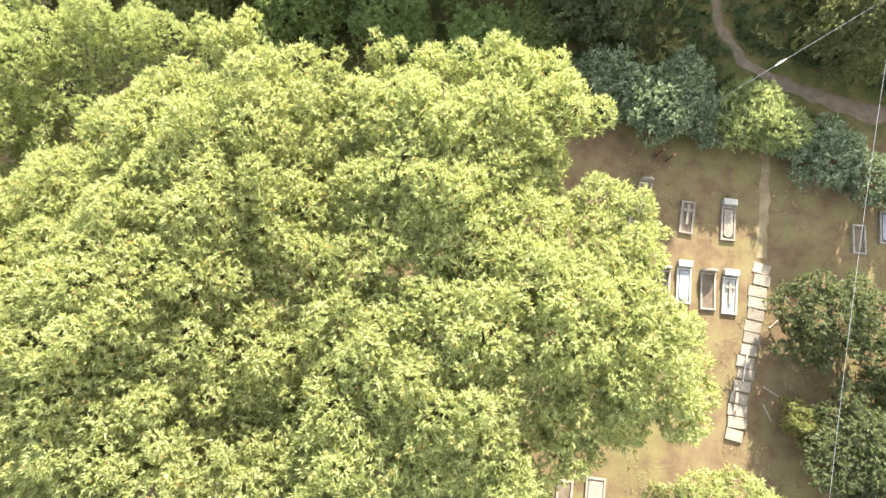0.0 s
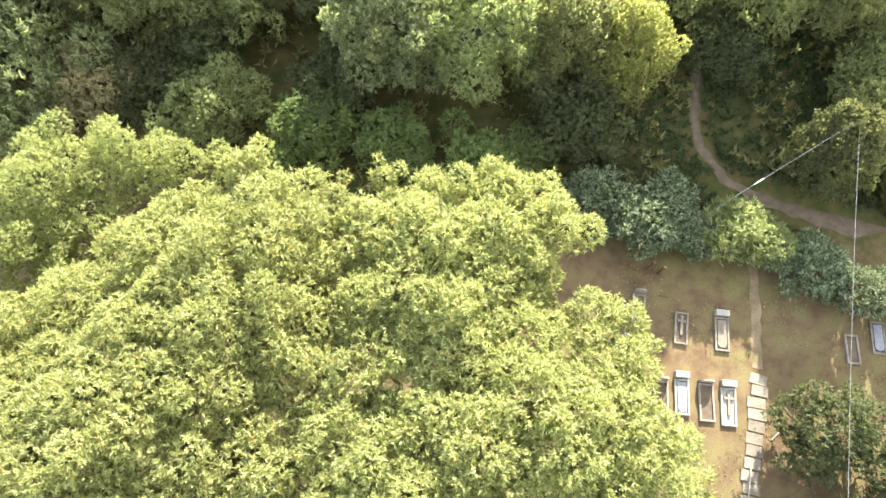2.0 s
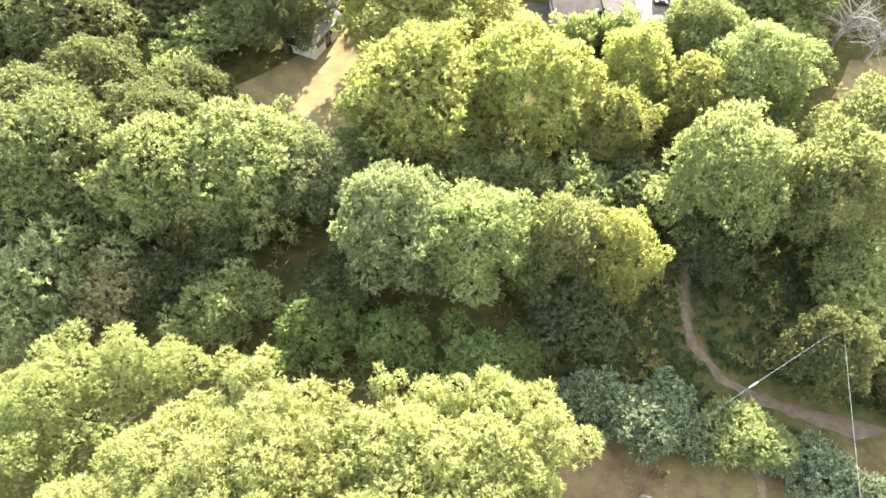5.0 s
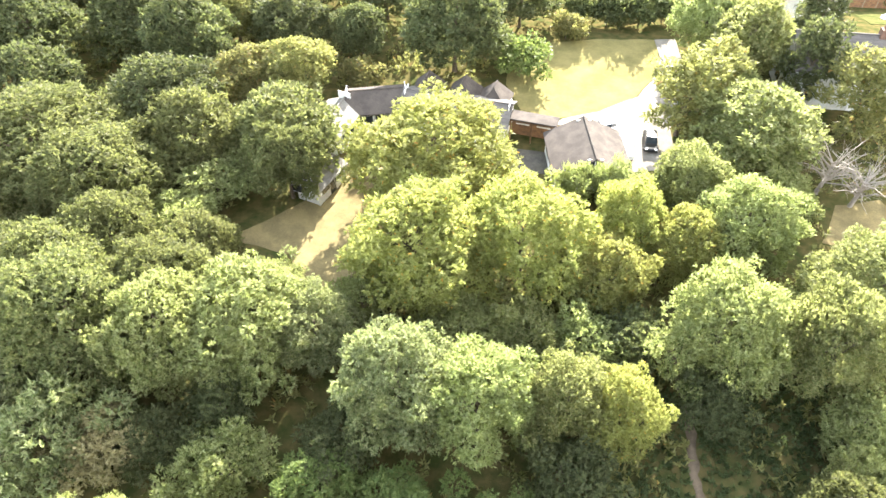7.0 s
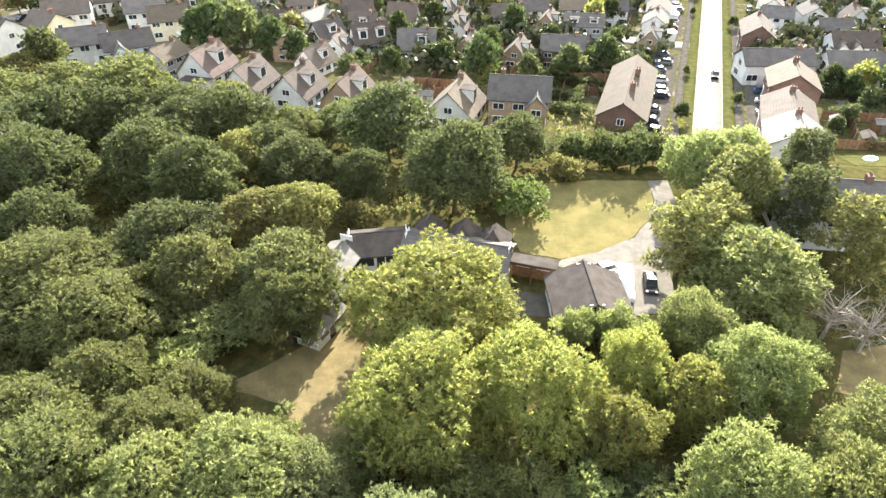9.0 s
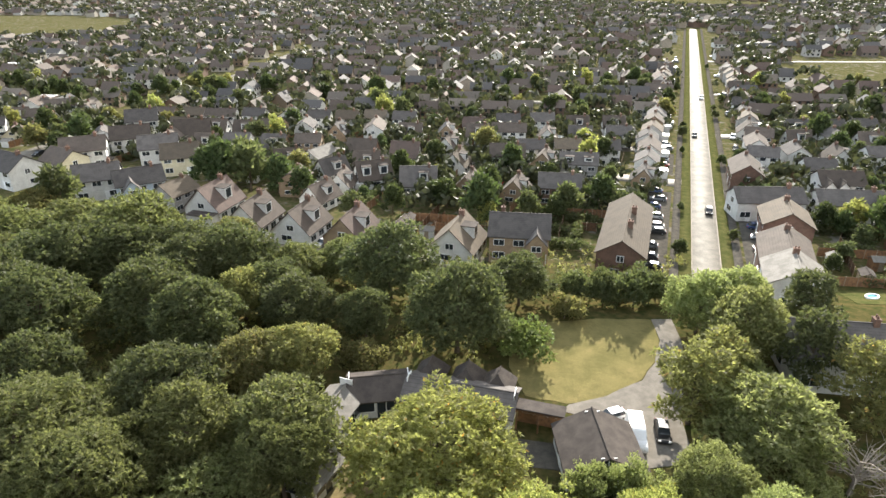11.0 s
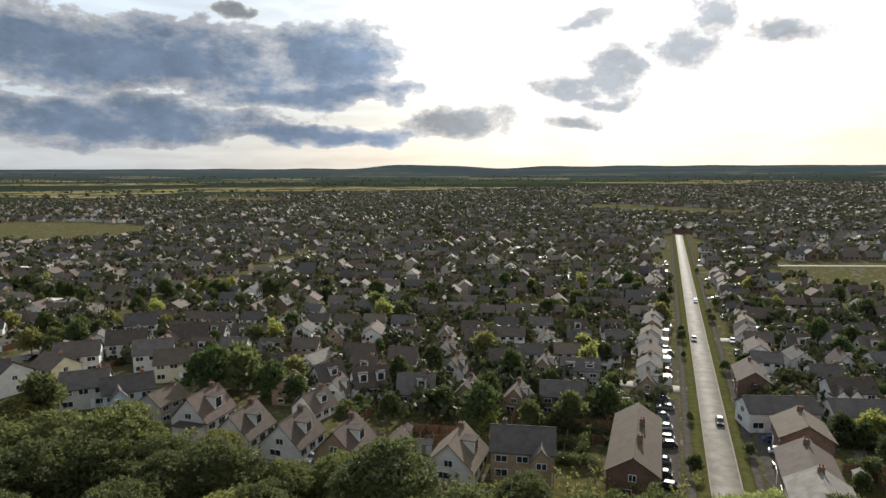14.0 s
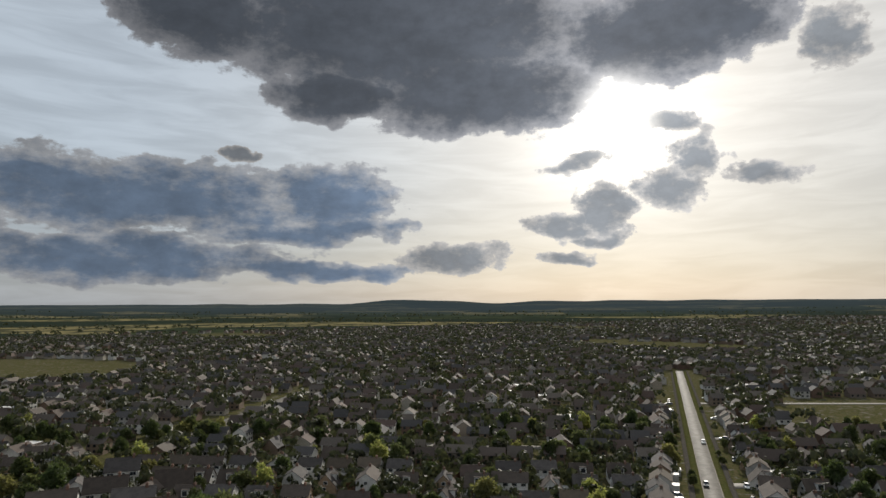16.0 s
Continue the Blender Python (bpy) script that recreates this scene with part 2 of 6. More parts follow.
def ground_material():
    """Bare dry soil and thin grass near by, garden green in the town, fields far away, with haze tinted into the
    farthest land.
    """
    m = bpy.data.materials.new("ground")
    m.use_nodes = True
    n = Nodes(m.node_tree)
    at = n.add("ShaderNodeNewGeometry").outputs["Position"]
    x, y, z = n.split(at)
    fine = n.noise(at, 9.0, 6, 0.7)
    mid = n.noise(at, 0.8, 5, 0.65)
    wide = n.noise(at, 0.12, 4, 0.6)
    soil = n.mix(n.step(mid, 0.35, 0.7), rgb(0.092, 0.062, 0.036), rgb(0.16, 0.114, 0.068))
    soil = n.mix(n.step(n.noise(at, 3.2, 6, 0.75), 0.5, 0.68, 0.0, 0.7), soil, rgb(0.11, 0.085, 0.04))
    soil = n.mix(n.step(n.noise(at, 30.0, 3, 0.7), 0.6, 0.75, 0.0, 0.5), soil, rgb(0.25, 0.195, 0.12))
    grass = n.mix(n.step(fine, 0.35, 0.65), rgb(0.06, 0.07, 0.022), rgb(0.13, 0.12, 0.04))
    near = n.mix(n.step(n.math("ADD", n.math("MULTIPLY", mid, 0.6), n.math("MULTIPLY", wide, 0.5)), 0.47, 0.66, 0.0, 0.5), soil, grass)
    wood = n.mix(n.step(mid, 0.3, 0.7), rgb(0.035, 0.045, 0.015), rgb(0.09, 0.07, 0.03))
    near = n.mix(n.step(n.math("ADD", y, n.math("MULTIPLY", wide, 4.0)), 14.5, 17.5), near, wood)
    garden = n.mix(n.step(mid, 0.35, 0.65), rgb(0.05, 0.06, 0.02), rgb(0.11, 0.09, 0.05))
    garden = n.mix(n.step(n.noise(at, 0.3, 3, 0.6), 0.58, 0.64, 0.0, 0.8), garden, rgb(0.16, 0.145, 0.125))
    near = n.mix(n.step(y, 100.0, 112.0), near, garden)
    plots = n.add("ShaderNodeTexVoronoi")
    n.put(plots.inputs["Vector"], n.combine(n.math("MULTIPLY", x, 0.45), y, 0.0))
    plots.inputs["Scale"].default_value = 0.0042
    p = n.split(plots.outputs["Color"])
    field = n.mix(n.step(p[0], 0.42, 0.46), rgb(0.045, 0.055, 0.03), rgb(0.2, 0.17, 0.085))
    field = n.mix(n.step(p[1], 0.45, 0.5), field, rgb(0.028, 0.036, 0.026))
    field = n.mix(n.step(n.noise(at, 0.012, 5, 0.65), 0.46, 0.54, 0.0, 0.8), field, rgb(0.022, 0.03, 0.022))
    edge = n.math("ADD", n.math("ADD", y, n.math("MULTIPLY", x, -0.55)), n.math("MULTIPLY", wide, 120.0))
    far = n.mix(n.step(edge, 1300.0, 1420.0), near, field)
    # distance haze painted into the colour: land turns blue-grey beyond 1900 m
    hazed = n.mix(n.step(y, 1900.0, 3600.0, 0.0, 0.85), far, rgb(0.043, 0.058, 0.066))
    b = n.add("ShaderNodeBsdfPrincipled")
    n.put(b.inputs["Base Color"], hazed)
    b.inputs["Roughness"].default_value = 1.0
    b.inputs["Specular IOR Level"].default_value = 0.0
    relief = n.add("ShaderNodeBump")
    relief.inputs["Strength"].default_value = 0.5
    relief.inputs["Distance"].default_value = 0.06
    n.put(relief.inputs["Height"], fine)
    n.put(b.inputs["Normal"], relief.outputs[0])
    n.put(n.add("ShaderNodeOutputMaterial").inputs[0], b.outputs[0])
    return m


def tile_material(name, base, other):
    """Roof tiles: courses as low bands along the slope, weathered."""
    m = bpy.data.materials.new(name)
    m.use_nodes = True
    n = Nodes(m.node_tree)
    at = n.add("ShaderNodeTexCoord").outputs["Object"]
    x, y, z = n.split(at)
    course = n.math("FRACT", n.math("MULTIPLY", z, 4.6))
    who = n.add("ShaderNodeObjectInfo").outputs["Random"]
    coarse = n.noise(at, 0.7, 5, 0.65)
    col = n.mix(n.step(coarse, 0.35, 0.68), rgb(*base), rgb(*other))
    col = n.mix(n.step(n.noise(at, 7.0, 3, 0.6), 0.5, 0.75, 0.0, 0.5), col, rgb(*[c * 0.55 for c in base]))
    col = n.mix(1.0, col, n.combine(*[n.step(course, 0.0, 0.25, 0.72, 1.05)] * 3), "MULTIPLY")
    col = n.mix(1.0, col, n.combine(*[n.math("ADD", 0.75, n.math("MULTIPLY", who, 0.5))] * 3), "MULTIPLY")
    b = n.add("ShaderNodeBsdfPrincipled")
    n.put(b.inputs["Base Color"], col)
    b.inputs["Roughness"].default_value = 0.85
    b.inputs["Specular IOR Level"].default_value = 0.18
    relief = n.add("ShaderNodeBump")
    relief.inputs["Strength"].default_value = 0.6
    relief.inputs["Distance"].default_value = 0.03
    n.put(relief.inputs["Height"], course)
    n.put(b.inputs["Normal"], relief.outputs[0])
    n.put(n.add("ShaderNodeOutputMaterial").inputs[0], b.outputs[0])
    return m


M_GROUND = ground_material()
M_SOIL = material("dry_soil", (0.19, 0.145, 0.09), (0.14, 0.105, 0.065), 1.2, 0.95, grain=14, stain=(0.12, 0.10, 0.05), coords="World", spec=0.0)
M_TRACK = material("trodden_earth", (0.12, 0.092, 0.065), (0.085, 0.065, 0.047), 1.5, 0.95, grain=18, coords="World", spec=0.0)
M_LAWN = material("dry_lawn", (0.165, 0.14, 0.06), (0.118, 0.106, 0.044), 0.35, 0.95, grain=11, stain=(0.22, 0.175, 0.08), coords="World", spec=0.0)
M_CLEARING = material("parched_grass", (0.185, 0.146, 0.072), (0.13, 0.106, 0.054), 0.5, 0.95, grain=12, stain=(0.11, 0.085, 0.045), coords="World", spec=0.0)
M_DRIVE = material("gravel_drive", (0.2, 0.18, 0.155), (0.155, 0.14, 0.12), 0.8, 0.97, grain=25, coords="World", spec=0.0)
M_ROAD = material("asphalt_road", (0.16, 0.142, 0.115), (0.125, 0.112, 0.092), 0.4, 0.8, grain=20, coords="World", spec=0.25)
M_PAVE = material("concrete_pavement", (0.095, 0.086, 0.072), (0.07, 0.064, 0.055), 0.9, 0.9, grain=15, coords="World", spec=0.0)
M_VERGE = material("verge_grass", (0.055, 0.062, 0.022), (0.085, 0.08, 0.032), 0.8, 0.95, grain=14, coords="World", spec=0.0)
M_STONE = material("weathered_stone", (0.22, 0.185, 0.145), (0.15, 0.125, 0.1), 4, 0.85, grain=40, vary=0.15)
M_SLAB = material("concrete_slab", (0.185, 0.155, 0.118), (0.148, 0.123, 0.094), 3, 0.85, grain=35, vary=0.16, stain=(0.2, 0.17, 0.12))
M_MARBLE = material("white_marble", (0.27, 0.255, 0.222), (0.21, 0.197, 0.17), 3, 0.45, grain=30, bump=0.1)
M_GRANITE = material("grey_granite", (0.2, 0.2, 0.215), (0.15, 0.15, 0.165), 5, 0.35, grain=80, bump=0.05)
M_BARK = material("bark", (0.13, 0.10, 0.07), (0.07, 0.055, 0.04), 5, 0.95, grain=30, bump=0.8)
M_DEADWOOD = material("bare_wood", (0.28, 0.24, 0.20), (0.19, 0.165, 0.14), 5, 0.9, grain=30)
M_TIMBER = material("weathered_timber", (0.30, 0.24, 0.17), (0.2, 0.155, 0.11), 4, 0.85, grain=30, vary=0.2)
M_FENCE = material("stained_fence", (0.20, 0.105, 0.05), (0.12, 0.07, 0.04), 2, 0.85, grain=20, vary=0.35)
M_WHITE = material("white_render", (0.6, 0.59, 0.56), (0.5, 0.49, 0.465), 0.8, 0.8, grain=12, vary=0.1)
M_CREAM = material("cream_render", (0.62, 0.56, 0.40), (0.54, 0.48, 0.34), 0.8, 0.8, grain=12, vary=0.1)
M_BLUE = material("pale_blue_boarding", (0.42, 0.50, 0.58), (0.36, 0.43, 0.5), 0.8, 0.7, grain=12)
M_GREYW = material("grey_render", (0.36, 0.35, 0.33), (0.29, 0.28, 0.27), 0.8, 0.85, grain=12, vary=0.2)
M_BRICK = material("red_brown_brick", (0.17, 0.10, 0.072), (0.125, 0.076, 0.057), 1.0, 0.9, grain=12, vary=0.2)
M_BUFF = material("buff_brick", (0.30, 0.22, 0.14), (0.24, 0.17, 0.115), 1.0, 0.9, grain=12, vary=0.2)
M_TILE = tile_material("brown_roof_tiles", (0.094, 0.076, 0.063), (0.071, 0.058, 0.049))
M_TILE_RED = tile_material("red_roof_tiles", (0.10, 0.073, 0.062), (0.075, 0.058, 0.05))
M_TILE_GREY = tile_material("grey_roof_tiles", (0.1, 0.09, 0.083), (0.071, 0.064, 0.06))
M_TILE_TAN = tile_material("tan_roof_tiles", (0.115, 0.092, 0.068), (0.089, 0.073, 0.056))
M_FELT = material("grey_felt_roof", (0.075, 0.063, 0.055), (0.055, 0.047, 0.042), 0.9, 0.95, grain=20, spec=0.1)
M_PALE_ROOF = material("pale_sheet_roof", (0.18, 0.167, 0.148), (0.14, 0.13, 0.115), 0.8, 0.85, grain=10, vary=0.2, spec=0.15)
M_SHEET = material("pale_flat_roof", (0.42, 0.41, 0.39), (0.33, 0.32, 0.3), 0.8, 0.55, grain=10, vary=0.25, spec=0.4)
M_FRAME = material("white_plastic_frame", (0.75, 0.75, 0.74), (0.7, 0.7, 0.69), 2, 0.4, bump=0)
M_PANE = glass_material("window_glass", (0.025, 0.03, 0.035))
M_TYRE = material("tyre_rubber", (0.02, 0.02, 0.02), None, 5, 0.9)
M_RIM = material("alloy_rim", (0.5, 0.5, 0.5), None, 5, 0.35, 0.9, bump=0)
M_LAMP = material("headlight", (0.7, 0.7, 0.68), None, 5, 0.15, bump=0)
M_TAIL = material("tail_light", (0.35, 0.02, 0.02), None, 5, 0.2, bump=0)
PAINT = [material("car_paint_" + k, c, [v * 0.9 for v in c], 0.5, 0.42, 0.0, bump=0, spec=0.4) for k, c in
         (("white", (0.75, 0.75, 0.74)), ("silver", (0.42, 0.43, 0.44)), ("black", (0.015, 0.015, 0.017)), ("blue", (0.05, 0.08, 0.17)), ("red", (0.28, 0.02, 0.02)), ("grey", (0.13, 0.135, 0.14)))]
M_CABLE = material("grey_cable", (0.22, 0.22, 0.22), None, 5, 0.5, bump=0)
M_PORCELAIN = material("insulator", (0.6, 0.58, 0.52), None, 5, 0.3, bump=0)
M_POOL = material("pool_water", (0.12, 0.45, 0.68), (0.1, 0.4, 0.62), 1, 0.1, bump=0.1)
M_RED = material("red_canvas", (0.5, 0.05, 0.04), None, 2, 0.8)

L_YELLOW = leaf_material("leaf_yellow_green", (0.145, 0.155, 0.053), (0.30, 0.31, 0.145), 0.46, dry=(0.33, 0.2, 0.075), own=0.06)
L_FINE = leaf_material("leaf_fine_pale", (0.14, 0.153, 0.055), (0.27, 0.285, 0.125), 0.46, own=0.04)
L_LIME = leaf_material("leaf_lime", (0.14, 0.148, 0.05), (0.22, 0.214, 0.088), 0.55, dry=(0.3, 0.17, 0.05))
L_GREEN = leaf_material("leaf_green", (0.12, 0.138, 0.056), (0.22, 0.228, 0.115), 0.52)
L_DARK = leaf_material("leaf_dark_green", (0.053, 0.065, 0.03), (0.097, 0.103, 0.052), 0.45, own=0.2)
L_GREY = leaf_material("leaf_grey_green", (0.115, 0.135, 0.064), (0.21, 0.222, 0.122), 0.45)
L_LAUREL = leaf_material("leaf_glossy_laurel", (0.055, 0.08, 0.04), (0.21, 0.235, 0.15), 0.28, gloss=0.26)
L_BRIGHT = leaf_material("leaf_bright_green", (0.09, 0.122, 0.042), (0.145, 0.17, 0.065), 0.42)
L_OLIVE = leaf_material("leaf_olive", (0.11, 0.11, 0.045), (0.175, 0.165, 0.075), 0.5, dry=(0.25, 0.16, 0.07))
L_TAN = leaf_material("leaf_tan", (0.17, 0.15, 0.08), (0.25, 0.21, 0.125), 0.35)
L_MID = leaf_material("leaf_mid_green", (0.08, 0.091, 0.038), (0.143, 0.147, 0.07), 0.48)
L_GARDEN = leaf_material("leaf_garden_green", (0.036, 0.05, 0.02), (0.068, 0.082, 0.036), 0.38)
L_PURPLE = leaf_material("leaf_purple", (0.06, 0.03, 0.03), (0.11, 0.06, 0.05), 0.3)

# ---- building helpers ----


def part(name, bm, mat, parent=None, label=""):
    """Links a bmesh as one mesh object, under a thing or a part if one is given."""
    me = bpy.data.meshes.new(name)
    bm.to_mesh(me)
    bm.free()
    for m in (mat if isinstance(mat, (list, tuple)) else [mat]):
        me.materials.append(m)
    ob = new(name, me)
    ob.parent = parent
    return tagged(ob, label)


def arrays(name, verts, faces, mat, parent=None, label="", index=None, smooth=False):
    """Links a mesh from numpy arrays of corners and equal-sized faces."""
    verts, faces = np.asarray(verts, dtype=np.float32), np.asarray(faces, dtype=np.int32)
    me = bpy.data.meshes.new(name)
    me.vertices.add(len(verts))
    me.vertices.foreach_set("co", verts.ravel())
    k = faces.shape[1]
    me.loops.add(faces.size)
    me.loops.foreach_set("vertex_index", faces.ravel())
    me.polygons.add(len(faces))
    me.polygons.foreach_set("loop_start", np.arange(0, faces.size, k, dtype=np.int32))
    for m in (mat if isinstance(mat, (list, tuple)) else [mat]):
        me.materials.append(m)
    if index is not None:
        me.polygons.foreach_set("material_index", np.asarray(index, dtype=np.int32))
    me.update(calc_edges=True)
    me.validate()
    if smooth:
        me.polygons.foreach_set("use_smooth", [True] * len(faces))
    ob = new(name, me)
    ob.parent = parent
    return tagged(ob, label)


def box(bm, lo, hi, bevel=0.0):
    m = Matrix.Translation([(a + b) / 2 for a, b in zip(lo, hi)]) @ Matrix.Diagonal([b - a for a, b in zip(lo, hi)] + [1])
    made = bmesh.ops.create_cube(bm, size=1, matrix=m)
    if bevel:
        edges = {e for v in made["verts"] for e in v.link_edges}
        bmesh.ops.bevel(bm, geom=list(edges), offset=bevel, segments=1, affect="EDGES")
    return bm


def boxed(lo, hi, bevel=0.0):
    return box(bmesh.new(), lo, hi, bevel)


def tube(bm, points, radii, sides=7):
    """A tapering round limb along points."""
    rings = []
    for i, p in enumerate(points):
        a = Vector(points[max(i - 1, 0)])
        b = Vector(points[min(i + 1, len(points) - 1)])
        q = (b - a).to_track_quat("Z", "Y")
        rings.append([bm.verts.new(Vector(p) + q @ Vector((radii[i] * math.cos(k * math.tau / sides), radii[i] * math.sin(k * math.tau / sides), 0))) for k in range(sides)])
    for r0, r1 in zip(rings, rings[1:]):
        for k in range(sides):
            bm.faces.new((r0[k], r0[(k + 1) % sides], r1[(k + 1) % sides], r1[k]))
    bm.faces.new(rings[0][::-1])
    bm.faces.new(rings[-1])
    return bm


def smooth01(v):
    v = min(1.0, max(0.0, v))
    return v * v * (3 - 2 * v)


def gz(x, y):
    """Height of the ground: level round the graves and the hall, a little lower in the town, rising to low hills far away."""
    z = -2.4 * smooth01((y - 84) / 16)
    r = math.hypot(x, y)
    z += 42 * smooth01((r - 2600) / 2300)
    if r > 2500:
        a = math.degrees(math.atan2(x, y))
        far = smooth01((r - 3600) / 1000)
        z += far * (30 * math.exp(-((a + 2.5) / 4.2) ** 2) + 14 * smooth01((a - 2) / 9) + 5 * math.sin(a * 0.9) * math.exp(-(a / 30) ** 2))
    return z


def empty(name, x, y, turn=0.0, z=None, scale=1.0):
    ob = new(name)
    ob.matrix_basis = pose(x, y, gz(x, y) if z is None else z, 0, 0, turn) @ Matrix.Scale(scale, 4)
    return ob

# ---- ground ----


def build_ground():
    step = list(np.arange(-140, 201, 5.0))
    out = [200 * 1.16 ** k for k in range(1, 23)]
    xs = [-v * 0.98 for v in reversed(out)] + [v for v in step] + out
    ys = [-400.0, -200.0, -100.0] + list(np.arange(-60, 201, 4.0)) + out
    xs = sorted(set(round(v, 2) for v in xs if -4990 < v < 4990))
    ys = sorted(set(round(v, 2) for v in ys if v < 4900))
    rng = np.random.default_rng(3)
    verts = [(x, y, gz(x, y) + (rng.normal(0, 0.02) if y < 30 else 0)) for y in ys for x in xs]
    w = len(xs)
    faces = [(j * w + i, j * w + i + 1, (j + 1) * w + i + 1, (j + 1) * w + i) for j in range(len(ys) - 1) for i in range(w - 1)]
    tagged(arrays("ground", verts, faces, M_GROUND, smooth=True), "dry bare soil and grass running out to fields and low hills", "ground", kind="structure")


def strip(name, line, widths, mat, lift, label, category, steps=1, edge=0.06, kind="structure", wobble=0.0):
    """A band of paving or trodden earth laid along a line of points."""
    pts = [Vector(p) for p in line]
    fine = []
    for a, b in zip(pts, pts[1:]):
        k = max(1, int((b - a).length / steps))
        fine += [a.lerp(b, i / k) for i in range(k)]
    fine.append(pts[-1])
    rng = random.Random(name)
    verts, faces = [], []
    total = len(fine) - 1
    for i, p in enumerate(fine):
        d = (fine[min(i + 1, total)] - fine[max(i - 1, 0)]).normalized()
        side = Vector((d.y, -d.x))
        f = i / total * (len(widths) - 1)
        k = min(int(f), len(widths) - 2) if len(widths) > 1 else 0
        wide = widths[k] + (widths[min(k + 1, len(widths) - 1)] - widths[k]) * (f - k)
        for s in (-1, 1):
            q = p + side * s * (wide / 2 + rng.uniform(-wobble, wobble))
            z = gz(q.x, q.y)
            verts += [(q.x + side.x * s * edge, q.y + side.y * s * edge, z - 0.12), (q.x, q.y, z + lift)]
        if i:
            o, m = (i - 1) * 4, i * 4
            faces += [(o + 1, o + 3, m + 3, m + 1), (o, o + 1, m + 1, m), (o + 3, o + 2, m + 2, m + 3)]
    return tagged(arrays(name, verts, faces, mat), label, category, kind=kind)


def sheet(name, outline, mat, lift, label, category, wobble=0.0, kind="structure"):
    """A level patch with an uneven edge, slightly proud of the ground."""
    rng = random.Random(name)
    bm = bmesh.new()
    pts = []
    for (x0, y0), (x1, y1) in zip(outline, outline[1:] + outline[:1]):
        k = max(1, int(math.hypot(x1 - x0, y1 - y0) / 1.5))
        pts += [(x0 + (x1 - x0) * i / k + rng.uniform(-wobble, wobble), y0 + (y1 - y0) * i / k + rng.uniform(-wobble, wobble)) for i in range(k)]
    top = bm.faces.new([bm.verts.new((x, y, gz(x, y) + lift)) for x, y in pts])
    made = bmesh.ops.extrude_face_region(bm, geom=[top])
    bmesh.ops.translate(bm, verts=[v for v in made["geom"] if isinstance(v, bmesh.types.BMVert)], vec=(0, 0, -0.15))
    bmesh.ops.recalc_face_normals(bm, faces=bm.faces)
    return tagged(part(name, bm, mat), label, category, kind=kind)


U = Vector((math.cos(radians(71.2)), math.sin(radians(71.2))))   # along the main road
V = Vector((U.y, -U.x))                                           # to its right
ROAD0 = Vector((41.0, 98.6))


def along(s, off=0.0):
    """The point s metres up the main road, off metres to its right."""
    return ROAD0 + U * s + V * off


build_ground()
strip("road", [along(-10), along(398)], [4.5], M_ROAD, 0.03, "worn grey asphalt main road shining in low sun", "road", 12)
for side in (-1, 1):
    strip("verge", [along(-8, side * 3.45), along(395, side * 3.45)], [2.0], M_VERGE, 0.10, "narrow grass verge beside the road", "verge", 14)
    strip("pavement", [along(-8, side * 5.25), along(395, side * 5.25)], [1.4], M_PAVE, 0.12, "pale concrete pavement along the road", "pavement", 14)
    strip("kerb", [along(-8, side * 2.36), along(395, side * 2.36)], [0.15], M_STONE, 0.13, "concrete kerb edging the road", "kerb", 14)
strip("road", [along(51, -3.4), along(52, -60), along(50, -130)], [5.5], M_ROAD, 0.024, "grey asphalt side road between houses", "road", 10)
strip("road", [along(47, 3.4), along(46, 30), along(44, 120)], [5.5], M_ROAD, 0.024, "grey asphalt side road between houses", "road", 10)
strip("road", [(-118, 150), (-115.8, 165), (-108, 195), (-103, 225), (-99, 250), (-92, 300), (-80, 380)], [7.5], M_ROAD, 0.026, "pale asphalt residential street", "road", 10)
for k, (x0, y0, x1, y1) in enumerate(((-90, 190, 58, 176), (-80, 246, 75, 232), (-78, 316, 98, 292), (-60, 392, 120, 372), (75, 190, 230, 178), (92, 250, 300, 236), (118, 330, 360, 316))):
    strip("road", [(x0, y0), ((x0 + x1) / 2, (y0 + y1) / 2 + 2), (x1, y1)], [5.2], M_ROAD, 0.02, "asphalt residential street", "road", 14)
strip("road", [(-60, 121.5), (-48, 118.5), (-33, 115.5), (-20, 112.5), (-8, 109), (4, 106)], [3.6], M_DRIVE, 0.02, "narrow gravel lane at the edge of the wood", "lane", 4, wobble=0.2)
sheet("lawn", [(8.5, 67.5), (6.8, 73), (8, 80), (13, 83.5), (20, 84.5), (27.5, 84.2), (27.2, 79), (25, 74), (22.5, 70.5), (17.5, 67.5), (13, 66)], M_LAWN, 0.03, "sunlit dry yellow-green mown lawn", "lawn", 0.15)
sheet("lawn", [(-21, 46.5), (-17.5, 49), (-13.6, 52.5), (-12.3, 56), (-9, 57), (-6, 50), (-7, 41), (-9, 38), (-13, 40), (-14.5, 44)], M_CLEARING, 0.03, "parched tan grass clearing", "lawn", 0.15)
sheet("lawn", [(35, 46), (38, 51), (43, 52), (44, 47), (40, 44)], M_CLEARING, 0.03, "small dry grass clearing", "lawn", 0.2)
sheet("driveway", [(12, 64.8), (13, 66), (17.5, 67.5), (22.5, 70.5), (25, 74), (27.2, 79), (27.6, 84.3), (30.4, 84.3), (30, 79), (28, 72), (25, 64), (24, 57), (18.2, 56), (18.4, 62)], M_DRIVE, 0.045, "pale gravel driveway beside the lawn", "driveway", 0.1)
